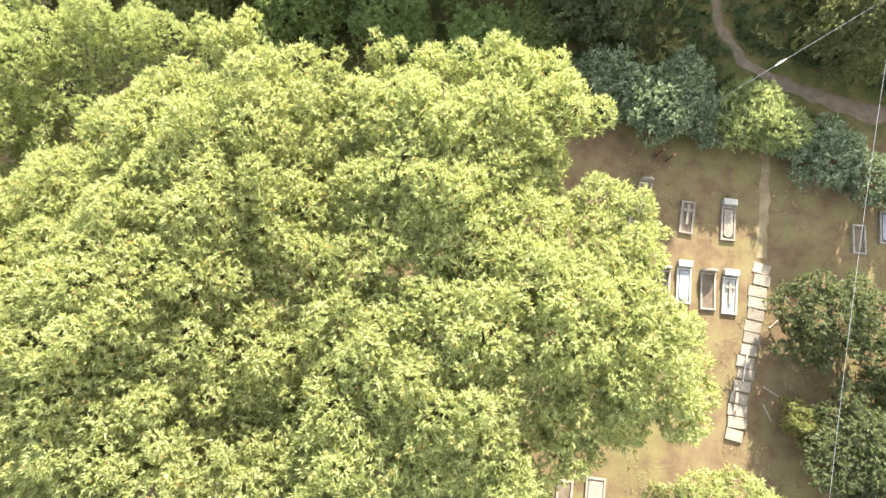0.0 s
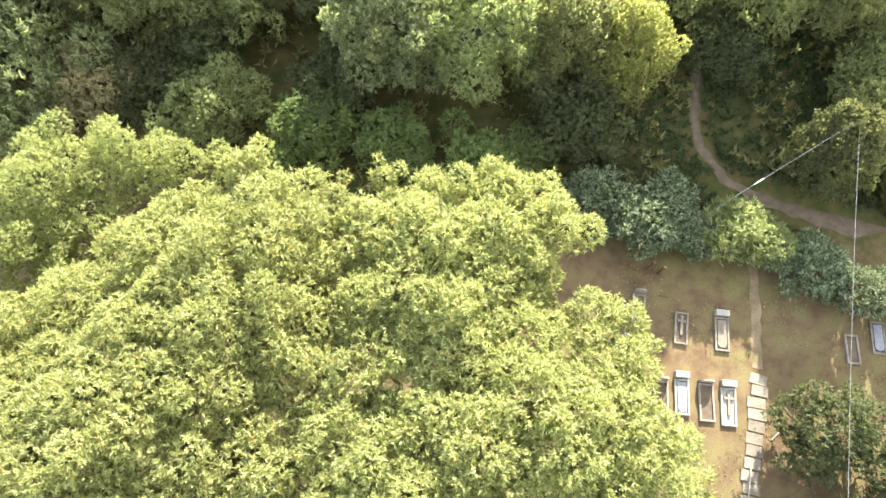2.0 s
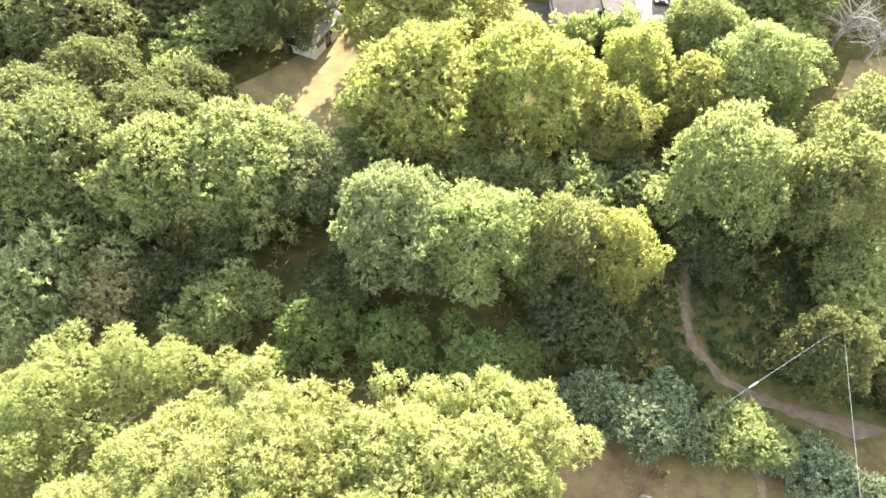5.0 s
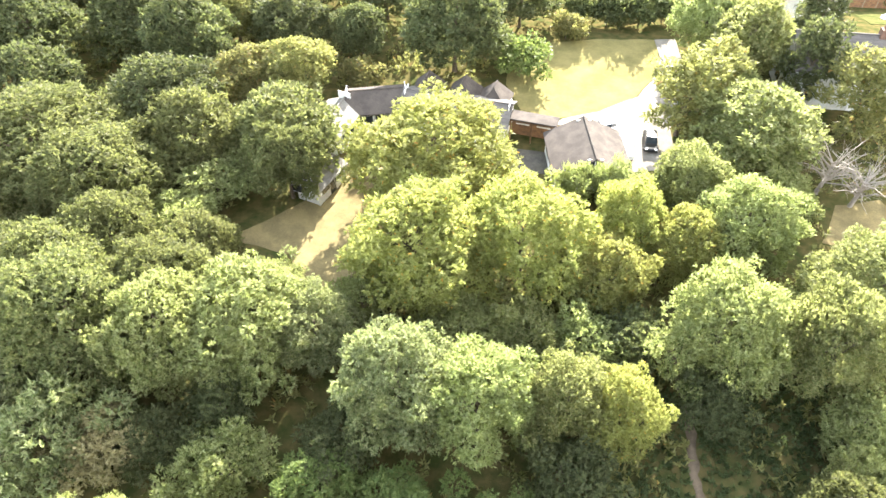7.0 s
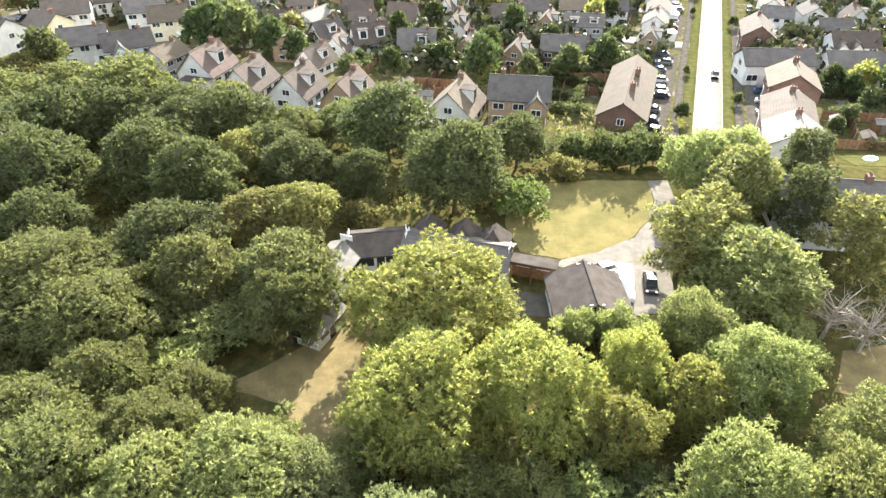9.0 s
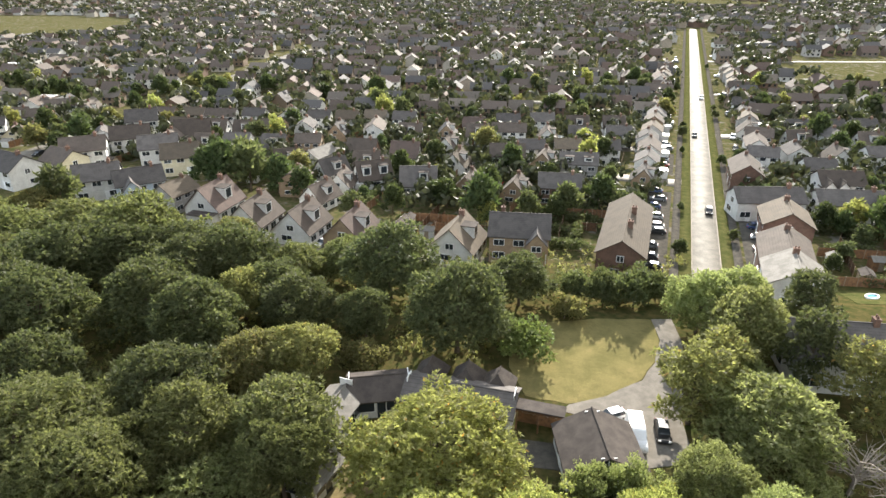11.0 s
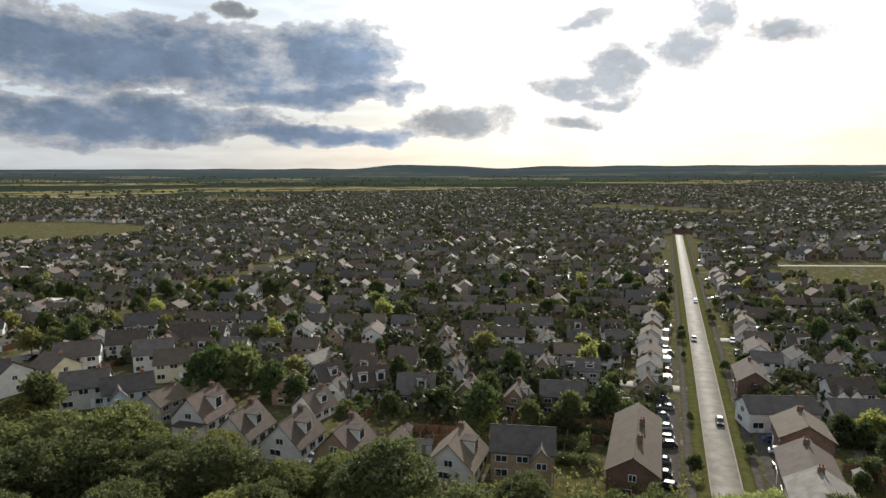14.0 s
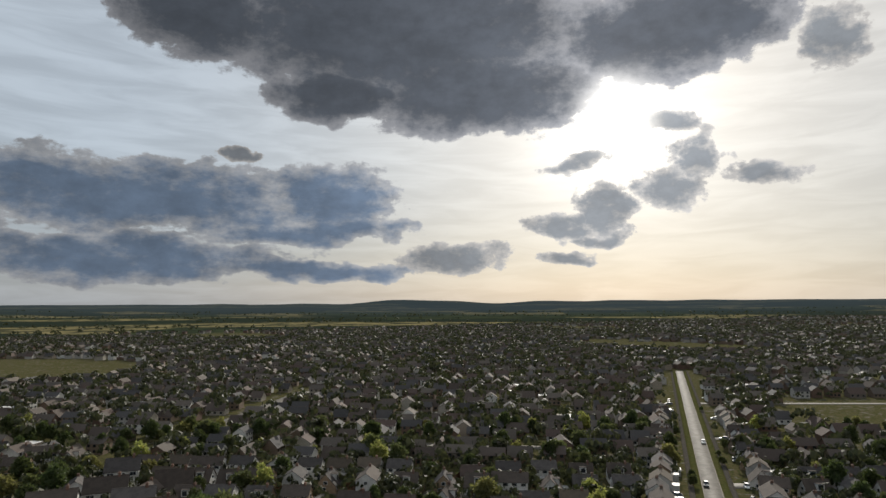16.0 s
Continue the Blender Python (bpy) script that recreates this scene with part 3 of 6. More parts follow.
strip("dirt_path", [(18.0, 34), (17.9, 27.2), (17.2, 23.5), (17.3, 21.2), (18.6, 18.9), (20.5, 17.6), (22.8, 16.7), (27.7, 14.9), (40, 12)], [0.6, 0.6, 0.55, 0.65, 1.1, 1.8, 2.6, 3.0], M_TRACK, 0.03, "trodden earth footpath through the bushes", "path", 0.5, edge=0.15, wobble=0.12)
strip("dirt_path", [(19.6, 13.3), (19.4, 10.5), (19.1, 8.2), (18.9, 6.4)], [0.5, 0.6, 0.5], M_SOIL, 0.025, "faint worn line in dry grass", "path", 0.5, edge=0.12, wobble=0.08)

# ---- trees ----


def leaves(centres, normals, per, length, width, rng, spread=0.9, lift=0.15):
    """Small pointed leaves round each centre, fanning out from the normal. Returns corners and faces."""
    c = np.repeat(centres, per, axis=0)
    nn = np.repeat(normals, per, axis=0)
    k = len(c)
    d = nn * 0.55 + rng.normal(0, spread * 0.6, (k, 3)) + np.array((0, 0, lift))
    d /= np.linalg.norm(d, axis=1, keepdims=True) + 1e-9
    face = nn + rng.normal(0, 0.45, (k, 3)) + np.array((0, 0, 0.25))
    s = np.cross(d, face)
    s /= np.linalg.norm(s, axis=1, keepdims=True) + 1e-9
    up = np.cross(s, d)
    ln = (length * rng.uniform(0.65, 1.3, (k, 1)))
    wd = (width * rng.uniform(0.7, 1.25, (k, 1)))
    a = c + rng.normal(0, length * 0.18, (k, 3))
    base = a + up * ln * 0.05
    v = np.stack([base - s * wd * 0.5, a + d * ln, base + s * wd * 0.5 + d * ln * 0.2], axis=1).reshape(-1, 3)
    f = np.arange(len(v)).reshape(-1, 3)
    return v, f


def ball(k, rng):
    """k even directions."""
    i = np.arange(k) + 0.5
    z = 1 - 2 * i / k
    a = i * 2.399963 + rng.uniform(0, 6)
    r = np.sqrt(np.maximum(0, 1 - z * z))
    return np.stack([r * np.cos(a), r * np.sin(a), z], axis=1)


def foliage(boughs, per_area, per, length, width, rng, low=-0.55, lumps=0.36, squash=0.85, spread=0.9):
    """Leaves on the outside of heaped boughs; every bough carries smaller lumps, so that the outline billows."""
    lobes = []
    for x, y, z, r in boughs:
        lobes.append((x, y, z, r * 0.8))
        k = max(8, int(13 * (r / 2.5)))
        for d in ball(k, rng) + rng.normal(0, 0.25, (k, 3)):
            if d[2] > -0.5:
                q = r * lumps * rng.uniform(0.5, 1.45)
                p = d * (r - q * 0.4) * rng.uniform(0.78, 1.28)
                lobes.append((x + p[0], y + p[1], z + p[2] * squash, q))
    lobes = np.array(lobes)
    cs, ns = [], []
    for x, y, z, r in lobes:
        k = int(4 * math.pi * r * r * per_area)
        if k < 3:
            continue
        d = ball(k, rng)
        d += rng.normal(0, 0.12, d.shape)
        p = np.array((x, y, z)) + d * r * rng.uniform(0.78, 1.22, (len(d), 1)) * np.array((1, 1, squash))
        keep = d[:, 2] > low
        close = lobes[((lobes[:, :3] - (x, y, z)) ** 2).sum(axis=1) < (lobes[:, 3] + r * 1.3) ** 2]
        gap = np.linalg.norm((p[:, None, :] - close[None, :, :3]) / np.array((1, 1, squash)), axis=2) < close[None, :, 3] * 0.78
        keep &= ~gap.any(axis=1)
        cs.append(p[keep])
        ns.append(d[keep])
    c, nn = np.concatenate(cs), np.concatenate(ns)
    nn /= np.linalg.norm(nn, axis=1, keepdims=True)
    return leaves(c, nn, per, length, width, rng, spread)


def trunk_mesh(height, girth, boughs, rng, limbs=8, thin=0.3):
    bm = bmesh.new()
    lean = rng.uniform(-0.3, 0.3, 2)
    top = height * 0.72
    pts = [(lean[0] * t * t * 2, lean[1] * t * t * 2, -0.15 + (top + 0.15) * t) for t in np.linspace(0, 1, 6)]
    tube(bm, pts, [girth * (1.35 if i == 0 else 1 - 0.62 * i / 5) for i in range(6)], 8)
    order = sorted(boughs, key=lambda b: -b[3])[:limbs]
    for x, y, z, r in order:
        t = min(0.95, max(0.35, (z - r * 0.8) / max(top, 0.1) * 0.75))
        s = Vector((lean[0] * t * t * 2, lean[1] * t * t * 2, top * t))
        e = Vector((x, y, z + r * 0.35))
        m = s.lerp(e, 0.5) + Vector((rng.uniform(-0.3, 0.3), rng.uniform(-0.3, 0.3), -0.25))
        g = girth * thin
        tube(bm, [s, s.lerp(m, 0.6), m, m.lerp(e, 0.5) + Vector((0, 0, 0.1)), e], [g, g * 0.85, g * 0.65, g * 0.45, g * 0.15], 6)
        for _ in range(2):
            w = e + Vector(rng.normal(0, r * 0.45, 3))
            tube(bm, [m.lerp(e, 0.45), m.lerp(w, 0.7), w], [g * 0.4, g * 0.28, g * 0.08], 5)
    return bm


def tree(name, height, boughs, leaf, label, seed, per_area, per, length, width, girth=0.22, low=-0.55, lumps=0.36, squash=0.85, group="", category="tree", spread=0.9, limbs=8):
    """One tree at the origin: an empty at its foot, trunk with limbs, and crown."""
    rng = np.random.default_rng(seed)
    root = new(name)
    part("trunk", trunk_mesh(height, girth, boughs, rng, limbs), M_BARK, root, "grey-brown bark")
    v, f = foliage(boughs, per_area, per, length, width, rng, low, lumps, squash, spread)
    arrays("crown", v, f, leaf, root)
    return tagged(root, label, category, group)


def crown_boughs(seed, r, height, k=9, tall=1.0):
    """Boughs heaped into a broad crown of radius r and total height."""
    rng = np.random.default_rng(seed)
    top, foot = height, height * 0.16
    out = [(rng.uniform(-0.1, 0.1) * r, rng.uniform(-0.1, 0.1) * r, top - r * 0.52, r * 0.5), (0, 0, (top + foot) / 2, r * 0.62)]
    for i in range(k):
        a = i * 2.399963 + rng.uniform(-0.45, 0.45)
        h = (i + 0.5) / k                                   # 0 low, 1 high
        q = rng.uniform(0.16, 0.44) * r
        wide = math.sqrt(max(0.05, 1 - (h * 1.02) ** 2.2)) if h > 0.25 else 0.82 + 0.6 * h
        d = max(0.1, (r - q * 0.75)) * wide * rng.uniform(0.7, 1.22)
        z = foot + q * 0.75 + (top - foot - q * 1.6) * h * rng.uniform(0.9, 1.06)
        out.append((d * math.cos(a), d * math.sin(a), z, q))
    return out


def inside(poly, x, y):
    """Whether a point lies in an outline, and how far it is from the edge."""
    hit, near = False, 1e9
    for (x0, y0), (x1, y1) in zip(poly, poly[1:] + poly[:1]):
        if (y0 > y) != (y1 > y) and x < x0 + (y - y0) / (y1 - y0) * (x1 - x0):
            hit = not hit
        dx, dy = x1 - x0, y1 - y0
        t = min(1, max(0, ((x - x0) * dx + (y - y0) * dy) / (dx * dx + dy * dy)))
        near = min(near, math.hypot(x - x0 - dx * t, y - y0 - dy * t))
    return hit, near


def canopy(outline, top, edge, seed, step=1.75, small=1.0, big=1.75):
    """Boughs that fill an outline seen from above: high in the middle, hanging at the rim."""
    rng = random.Random(seed)
    out = []
    xs, ys = [q[0] for q in outline], [q[1] for q in outline]
    row, y = 0, min(ys)
    while y < max(ys):
        x = min(xs) + (step / 2 if row % 2 else 0)
        while x < max(xs):
            px, py = x + rng.uniform(-0.5, 0.5), y + rng.uniform(-0.5, 0.5)
            hit, near = inside(outline, px, py)
            r = rng.uniform(small, big)
            if hit and near > 0.45:
                r = min(r, near * 0.8 + 0.25)
                z = edge + (top - edge) * smooth01(near / 7.5) + rng.uniform(-0.65, 0.75) - 0.3 * (r < 0.9)
                out.append((px, py, z, r))
                if near > 2.2 and rng.random() < 0.3:
                    out.append((px, py, z - 3.2, 2.3))
            x += step
        y += step * 0.87
        row += 1
    return out


def placed(name, label, leaf, boughs, x, y, seed, girth, group, length=0.225, width=0.078, per=10, limbs=22):
    """A single large tree whose boughs are given by their places."""
    local = [(bx - x, by - y, bz, r) for bx, by, bz, r in boughs]
    ob = tree(name, max(b[2] for b in local), local, leaf, label, seed, 26, per, length, width, girth, -0.35, 0.36, 0.85, group, spread=0.95, limbs=limbs)
    ob.matrix_basis = pose(x, y, gz(x, y))
    return ob


placed("tree", "broad ash tree in full yellow-green leaf beside graves", L_YELLOW,
       canopy([(-3.6, 15.3), (-1.8, 15.9), (0.4, 14.7), (1.7, 15.1), (3.1, 15.4), (5.7, 14.5), (7.1, 12.2), (7.0, 10.5), (5.3, 9.6), (5.4, 8.4), (9.2, 9.0), (9.6, 7.9), (9.8, 5.5), (11.1, 2.8), (11.9, 1.3), (11.9, -1.1), (12.0, -3.3),
               (9.7, -2.8), (7.5, -3.7), (5.2, -5.0), (4.4, -8), (-7.8, -8.1), (-9.0, -3.7), (-7.8, -1.5), (-6.6, 0.6), (-6.2, 1.8), (-5.3, 3.3), (-5.6, 5.6), (-4.9, 8.8), (-5.0, 12), (-3.6, 13.5)], 11.2, 8.4, 31), 2.5, 4.2, 11, 0.42, "large trees by the graves")
placed("tree", "tall broad ash tree in full pale green leaf", L_YELLOW,
       canopy([(-8.1, 15.5), (-4.6, 13.7), (-4.0, 11.8), (-3.2, 8.6), (-3.7, 5.5), (-4.0, 3.5), (-5.4, 2.4), (-6.0, -0.6), (-6.2, -2.7), (-6.6, -5.4), (-7.6, -8), (-15.1, -10), (-24.2, -9), (-28.5, -3.9), (-26.5, 3.2), (-22, 7.1), (-19.4, 8.7), (-16.8, 10.2), (-15.8, 12.3), (-13.6, 13.5), (-10.2, 15.7)], 11.6, 8.6, 32), -12, 4, 12, 0.45, "large trees by the graves")
placed("tree", "rounded ash tree with fine pale leaves", L_FINE,
       canopy([(-27.2, 12), (-24.1, 15.5), (-21.6, 17.3), (-16.5, 18.4), (-12.6, 16.9), (-10.8, 17.5), (-9.5, 15.9), (-11.8, 14.8), (-14.6, 13.9), (-16.8, 12.6), (-17.6, 10.8), (-19.6, 9.6), (-22.3, 8.2), (-26.8, 6.5)], 9.2, 7.6, 33, 1.6, 0.9, 1.5), -19, 13, 13, 0.35, "large trees by the graves", 0.17, 0.05, 14)
placed("tree", "small bright yellow-green tree over the slab path", L_YELLOW, [(14, -6.9, 4.8, 2.0), (16.2, -7.8, 4.4, 1.6), (11.4, -6.9, 5.4, 1.6), (13, -9.5, 5.2, 2.2)], 13.5, -6.8, 14, 0.2, "large trees by the graves", limbs=4)


def hash_of(word):
    return sum(ord(c) * (i + 3) for i, c in enumerate(word))


PROTO = {}


def plant(kind, leaf, label, rows, category="tree", group=""):
    """Copies of a few grown plants, set at rows of x, y, crown middle height, crown radius."""
    for i, (x, y, zc, r) in enumerate(rows):
        shape = (i + hash_of(label)) % 3
        far = y > 56
        key = (kind, leaf.name, shape, far)
        base = gz(x, y)
        if key not in PROTO:
            s = hash_of(kind) * 7 + shape
            if kind == "broad":
                ob = tree("tree", 8.6, crown_boughs(s, 4.4, 9.4, 24), leaf, label, s, *((6.5, 6, 0.38, 0.2) if far else (12, 9, 0.25, 0.12)), 0.2, -0.75, 0.36, 0.9)
                size = (4.2, 9.4)
            elif kind == "bush":
                ob = tree("bush", 3.4, crown_boughs(s, 2.6, 3.4, 8, 0.8), leaf, label, s, *((7, 5, 0.4, 0.22) if far else (17, 9, 0.21, 0.1)), 0.07, -0.8, 0.36, 0.85, category="bush")
                size = (2.6, 3.4)
            elif kind == "laurel":
                ob = tree("bush", 3.2, crown_boughs(s, 2.5, 3.2, 8, 0.75), leaf, label, s, 13, 9, 0.3, 0.11, 0.07, -0.8, 0.34, 0.85, category="bush", spread=0.7)
                size = (2.5, 3.2)
            else:
                ob = tree("tree", 9.5, crown_boughs(s, 3.0, 9.5, 10, 1.45), leaf, label, s, 8, 5, 0.4, 0.22, 0.17, -0.7, 0.34, 1.0)
                size = (3.0, 9.5)
            PROTO[key] = (ob, size)
            first = True
        else:
            first = False
        ob, size = PROTO[key]
        sc, sz = r * (0.92 + 0.18 * ((x * 13.7 + y * 7.3) % 1)) / size[0], (zc + r * (0.68 if kind in ("broad", "tall") else 0.45)) / size[1]
        sz = min(max(sz, sc * (0.7 if far else 0.62)), sc * 1.5)
        m = pose(x, y, base, 0, 0, (x * 37 + y * 53) % 360) @ Matrix.Diagonal((sc, sc, sz, 1))
        if first:
            ob.matrix_basis = m
        else:
            ob = copy_thing(ob, Matrix.Identity(4))
            ob.matrix_basis = m
        tagged(ob, label, category, group)


plant("broad", L_GREY, "pale silvery-green tree at the wood's edge", [(-3.2, 27.3, 7, 4.1), (-10, 32.6, 6, 3.0)], group="wood trees")
plant("broad", L_GREEN, "round light green tree at the wood's edge", [(2.3, 26.3, 6.5, 3.9), (19.7, 31.4, 8.2, 4.5), (-20.7, 31.1, 7.5, 4.2), (27.2, 30.6, 8, 3.9), (8.2, 26.4, 6.5, 3.3)], group="wood trees")
plant("broad", L_LIME, "yellow-green tree at the wood's edge", [(11.9, 25.9, 6, 3.0), (-2.3, 40, 7, 5.8), (6.2, 40.8, 7.5, 4.9), (13.4, 38.8, 5, 3.1), (15.8, 44.6, 6, 3.4), (20.2, 42.0, 5, 3.3), (-1.8, 51.2, 6.0, 7.8)], group="wood trees")
plant("broad", L_MID, "small leafy tree round the utility pole", [(24.0, 19.3, 5.4, 2.5)], group="wood trees")
plant("broad", L_GREEN, "leafy green tree in the wood", [(-14.7, 32.7, 6.5, 5.2), (30.7, 56.9, 5.5, 5.1), (25.6, 43.4, 6.2, 4.1), (22.2, 49.6, 5.5, 3.7), (-13.6, 35.6, 5, 3.2), (35.5, 74.7, 6.5, 4.7), (33, 36, 6, 4.6), (32.5, 81, 6, 4.2), (38.5, 83, 5.5, 4.2)], group="wood trees")
plant("bush", L_GREEN, "leafy shrub filling a gap between trees", [(1, 34, 3, 3.4), (6, 33.5, 3, 3.2), (10.5, 33, 3, 3.2), (3, 44.5, 3, 3), (10.5, 44, 3, 3.2), (-7, 37, 3, 3.2), (30, 36, 3.2, 3.6), (31, 49, 3, 3.4), (20, 51, 2.2, 2.2), (-25, 46, 3, 3.6), (-38, 44, 3, 4), (-36, 68, 3, 4), (-20, 62, 3, 3.4), (-45, 86, 3, 4), (34, 62, 3, 3.4), (33, 68, 3, 3.4)], "bush", "shrubs")
plant("tall", L_OLIVE, "tall slender light green tree", [(25.3, 62.8, 7, 4.6), (43.5, 62.7, 7, 4.1), (29.5, 66.5, 6.5, 3.6)], group="wood trees")
plant("tall", L_DARK, "tall dark pine beside the white house", [(40.7, 68.7, 8, 3.4), (45.5, 79.5, 7.5, 3.6)], group="wood trees")
plant("broad", L_DARK, "dense dark green tree in the wood", [(0.6, 76.3, 8, 6.3), (-9.3, 92.4, 7, 7.2), (9.7, 89.2, 5, 4.7), (-20.3, 81.1, 5, 4.4), (-11.3, 79.5, 5, 3.3), (-38.9, 78.9, 7, 6.4), (-31.1, 74.4, 7, 5.5), (-51.2, 76.1, 7, 6.3), (-33.7, 96, 6.5, 6.6), (-57.5, 95.1, 7, 6.6),
      (-50.8, 97.1, 7, 5.9), (-42.8, 100.4, 6.5, 5.2), (-45.3, 64.8, 6, 5), (-30.1, 62.5, 6, 4.9), (-61, 92.5, 6, 6.6), (-39.3, 92.3, 6, 5.8), (-25, 86.9, 5, 3.9), (-63, 82, 7, 6.5)], group="wood trees")
plant("broad", L_MID, "green tree in the dense wood", [(-27.4, 32.2, 8, 5.2), (-31.5, 37.4, 6.5, 4.8), (-22.2, 36.2, 6, 4.6), (-20.8, 41.4, 5, 3.4), (-28.9, 42.2, 6, 4.2), (-15.7, 52.2, 6.2, 3.5), (-16.6, 56.3, 6, 5.1), (-25.7, 56.4, 6, 4.5), (-39.9, 52.8, 6, 7.1), (-32.1, 48.6, 6, 6.2), (-34.6, 57.8, 5, 4.1), (-63.2, 108.3, 5, 6.6), (-52.6, 105.7, 5, 7.4), (-72, 104, 6, 6.5), (-48, 42, 7, 6), (-42, 34, 7, 6), (-54, 55, 7, 6.5),
      (-60, 66, 7, 6.5), (-17.2, 101.5, 4, 4.4), (-24.3, 98.7, 4, 4.4), (-72, 92, 6, 6.5), (-84, 112, 6, 6)], group="wood trees")
plant("broad", L_OLIVE, "olive-green tree in the wood", [(-17.5, 69.9, 5, 4), (-28.6, 84.4, 5, 3.8), (-22.9, 69, 4, 4), (-81, 122.3, 4, 5.3), (-38.4, 110.6, 3.5, 4.4)], group="wood trees")
plant("bush", L_GREY, "pale grey-green flowering shrub", [(-26.8, 24.0, 4.6, 4.6), (-32, 27, 4.6, 4)], "bush", "shrubs")
plant("bush", L_TAN, "tan dried-out shrub among bushes", [(-23.3, 24, 3.2, 3)], "bush", "shrubs")
plant("bush", L_DARK, "dark green shrub under trees", [(-19.8, 24.7, 3, 3.1), (18.8, 28.3, 2.6, 3), (21.6, 2.9, 2.4, 3.2), (22.2, -3.9, 2.3, 3.1), (8, 22.6, 2.6, 3.3), (24.5, -7.5, 2.4, 3), (25.2, 0, 2.4, 2.8), (-36, 30, 3, 4), (14, 33, 3, 3), (22, 34, 3, 3), (-7, 25, 2.6, 3), (-16, 27.5, 3, 3)], "bush", "shrubs")
plant("bush", L_GREEN, "green shrub at the wood's edge", [(-14.8, 22.9, 2.8, 3.4), (27.2, 21.6, 3.2, 3.2), (30.5, 20.5, 3, 3.4), (26.3, 18.9, 1.6, 1.4), (-22.7, 51.5, 2.6, 4.4), (12.3, 51.9, 3.2, 2.3), (15.7, 51.7, 3.2, 2.4), (28.8, 26, 3, 3.4)], "bush", "shrubs")
plant("bush", L_BRIGHT, "low bright green shrub", [(-8.5, 21.3, 2, 3.3), (-3.2, 20.5, 1.8, 2.6), (2.4, 19.1, 1.6, 3), (5.4, 19.6, 1.6, 2.2), (8.8, 76.2, 2.6, 3.4)], "bush", "shrubs")
plant("laurel", L_GREEN, "light green glossy shrub by the footpath", [(17.6, 14.9, 1.7, 2.4), (19.9, 14.1, 1.5, 2.1)], "bush", "shrubs")
plant("laurel", L_LAUREL, "glossy blue-green laurel bush", [(9.5, 16.8, 1.9, 2.2), (14.3, 16.6, 1.9, 2.1), (11.4, 15.7, 1.7, 2.0), (13.2, 15, 1.9, 2.5), (15.4, 14.4, 1.6, 1.9), (20.6, 13.4, 1.5, 1.6), (22.7, 12.4, 1.6, 2.3), (24.9, 11, 1.6, 2.0), (28, 10.5, 1.6, 2.4)], "bush", "shrubs")
plant("bush", L_OLIVE, "olive shrub with yellowed leaves", [(29.5, 17.2, 1.8, 1.8), (19.7, -2.9, 2.6, 1.1), (15.6, 84.6, 2.2, 2.5), (-10.8, 73.1, 2.2, 2.6)], "bush", "shrubs")
plant("bush", L_DARK, "clipped dark green bush behind the lawn", [(22.0, 89.4, 3.9, 3.0), (26.4, 89.2, 3.9, 3.2), (18.0, 91, 3.4, 2.6), (30.2, 91, 3.2, 2.7)], "bush", "shrubs")


def dead_tree(x, y, height, seed):
    """A leafless tree: trunk, limbs and many fine bare twigs."""
    rng = np.random.default_rng(seed)
    root = empty("dead_tree", x, y)
    bm = bmesh.new()
    tube(bm, [(0, 0, -0.1), (0.1, 0, height * 0.3), (0.2, 0.1, height * 0.55)], [0.25, 0.18, 0.12], 7)
    for i in range(26):
        a = rng.uniform(0, math.tau)
        h = rng.uniform(0.2, 0.55) * height
        reach = rng.uniform(1.8, 4.2)
        s = Vector((0.1, 0, h))
        e = s + Vector((math.cos(a) * reach, math.sin(a) * reach, rng.uniform(0.8, 3.2)))
        m = s.lerp(e, 0.5) + Vector((0, 0, 0.3))
        tube(bm, [s, m, e], [0.08, 0.05, 0.015], 5)
        for _ in range(6):
            p = s.lerp(e, rng.uniform(0.35, 1))
            tube(bm, [p, p + Vector(rng.normal(0, 0.7, 3)) + Vector((0, 0, 0.4))], [0.025, 0.008], 3)
    part("bare_crown", bm, M_DEADWOOD, root)
    tagged(root, "bare grey dead tree with spreading twigs", "tree")


dead_tree(37, 53, 7, 5)
dead_tree(39.5, 51, 5.5, 6)

# ---- houses ----


def window(parent, at, turn, w, h, fine, bars=2, name="window"):
    """A window standing proud of a wall: white frame with its panes. at: middle of the sill line; turn: which way it looks (degrees, 0 is -y)."""
    m = Matrix.Translation(at) @ Matrix.Rotation(radians(turn), 4, "Z")
    f = 0.09
    bm = boxed((-w / 2, -0.05, 0), (w / 2, 0.02, h))
    n = len(bm.faces)
    gap = (w - f * (bars + 1)) / bars
    if not fine:
        box(bm, (-w / 2 + f, -0.075, f), (w / 2 - f, -0.02, h - f))
        bm.faces.ensure_lookup_table()
        for q in bm.faces[n:]:
            q.material_index = 1
    bm.transform(m)
    ob = part(name, bm, [M_FRAME, M_PANE], parent)
    if fine:
        for i in range(bars):
            x = -w / 2 + f + (gap + f) * i
            pb = boxed((x, -0.075, f), (x + gap, -0.02, h - f))
            pb.transform(m)
            part("pane", pb, M_PANE, ob)


def gable_body(L, W, eave, ridge, cut=0.0):
    bm = bmesh.new()
    prof = [(-W / 2, -0.3), (W / 2, -0.3), (W / 2, eave), (0, ridge - 0.12), (-W / 2, eave)]
    a = [bm.verts.new((-L / 2, y, z)) for y, z in prof]
    b = [bm.verts.new((L / 2, y, z)) for y, z in prof]
    bm.faces.new(a[::-1])
    bm.faces.new(b)
    for i in range(5):
        j = (i + 1) % 5
        bm.faces.new((a[i], a[j], b[j], b[i]))
    bmesh.ops.recalc_face_normals(bm, faces=bm.faces)
    return bm


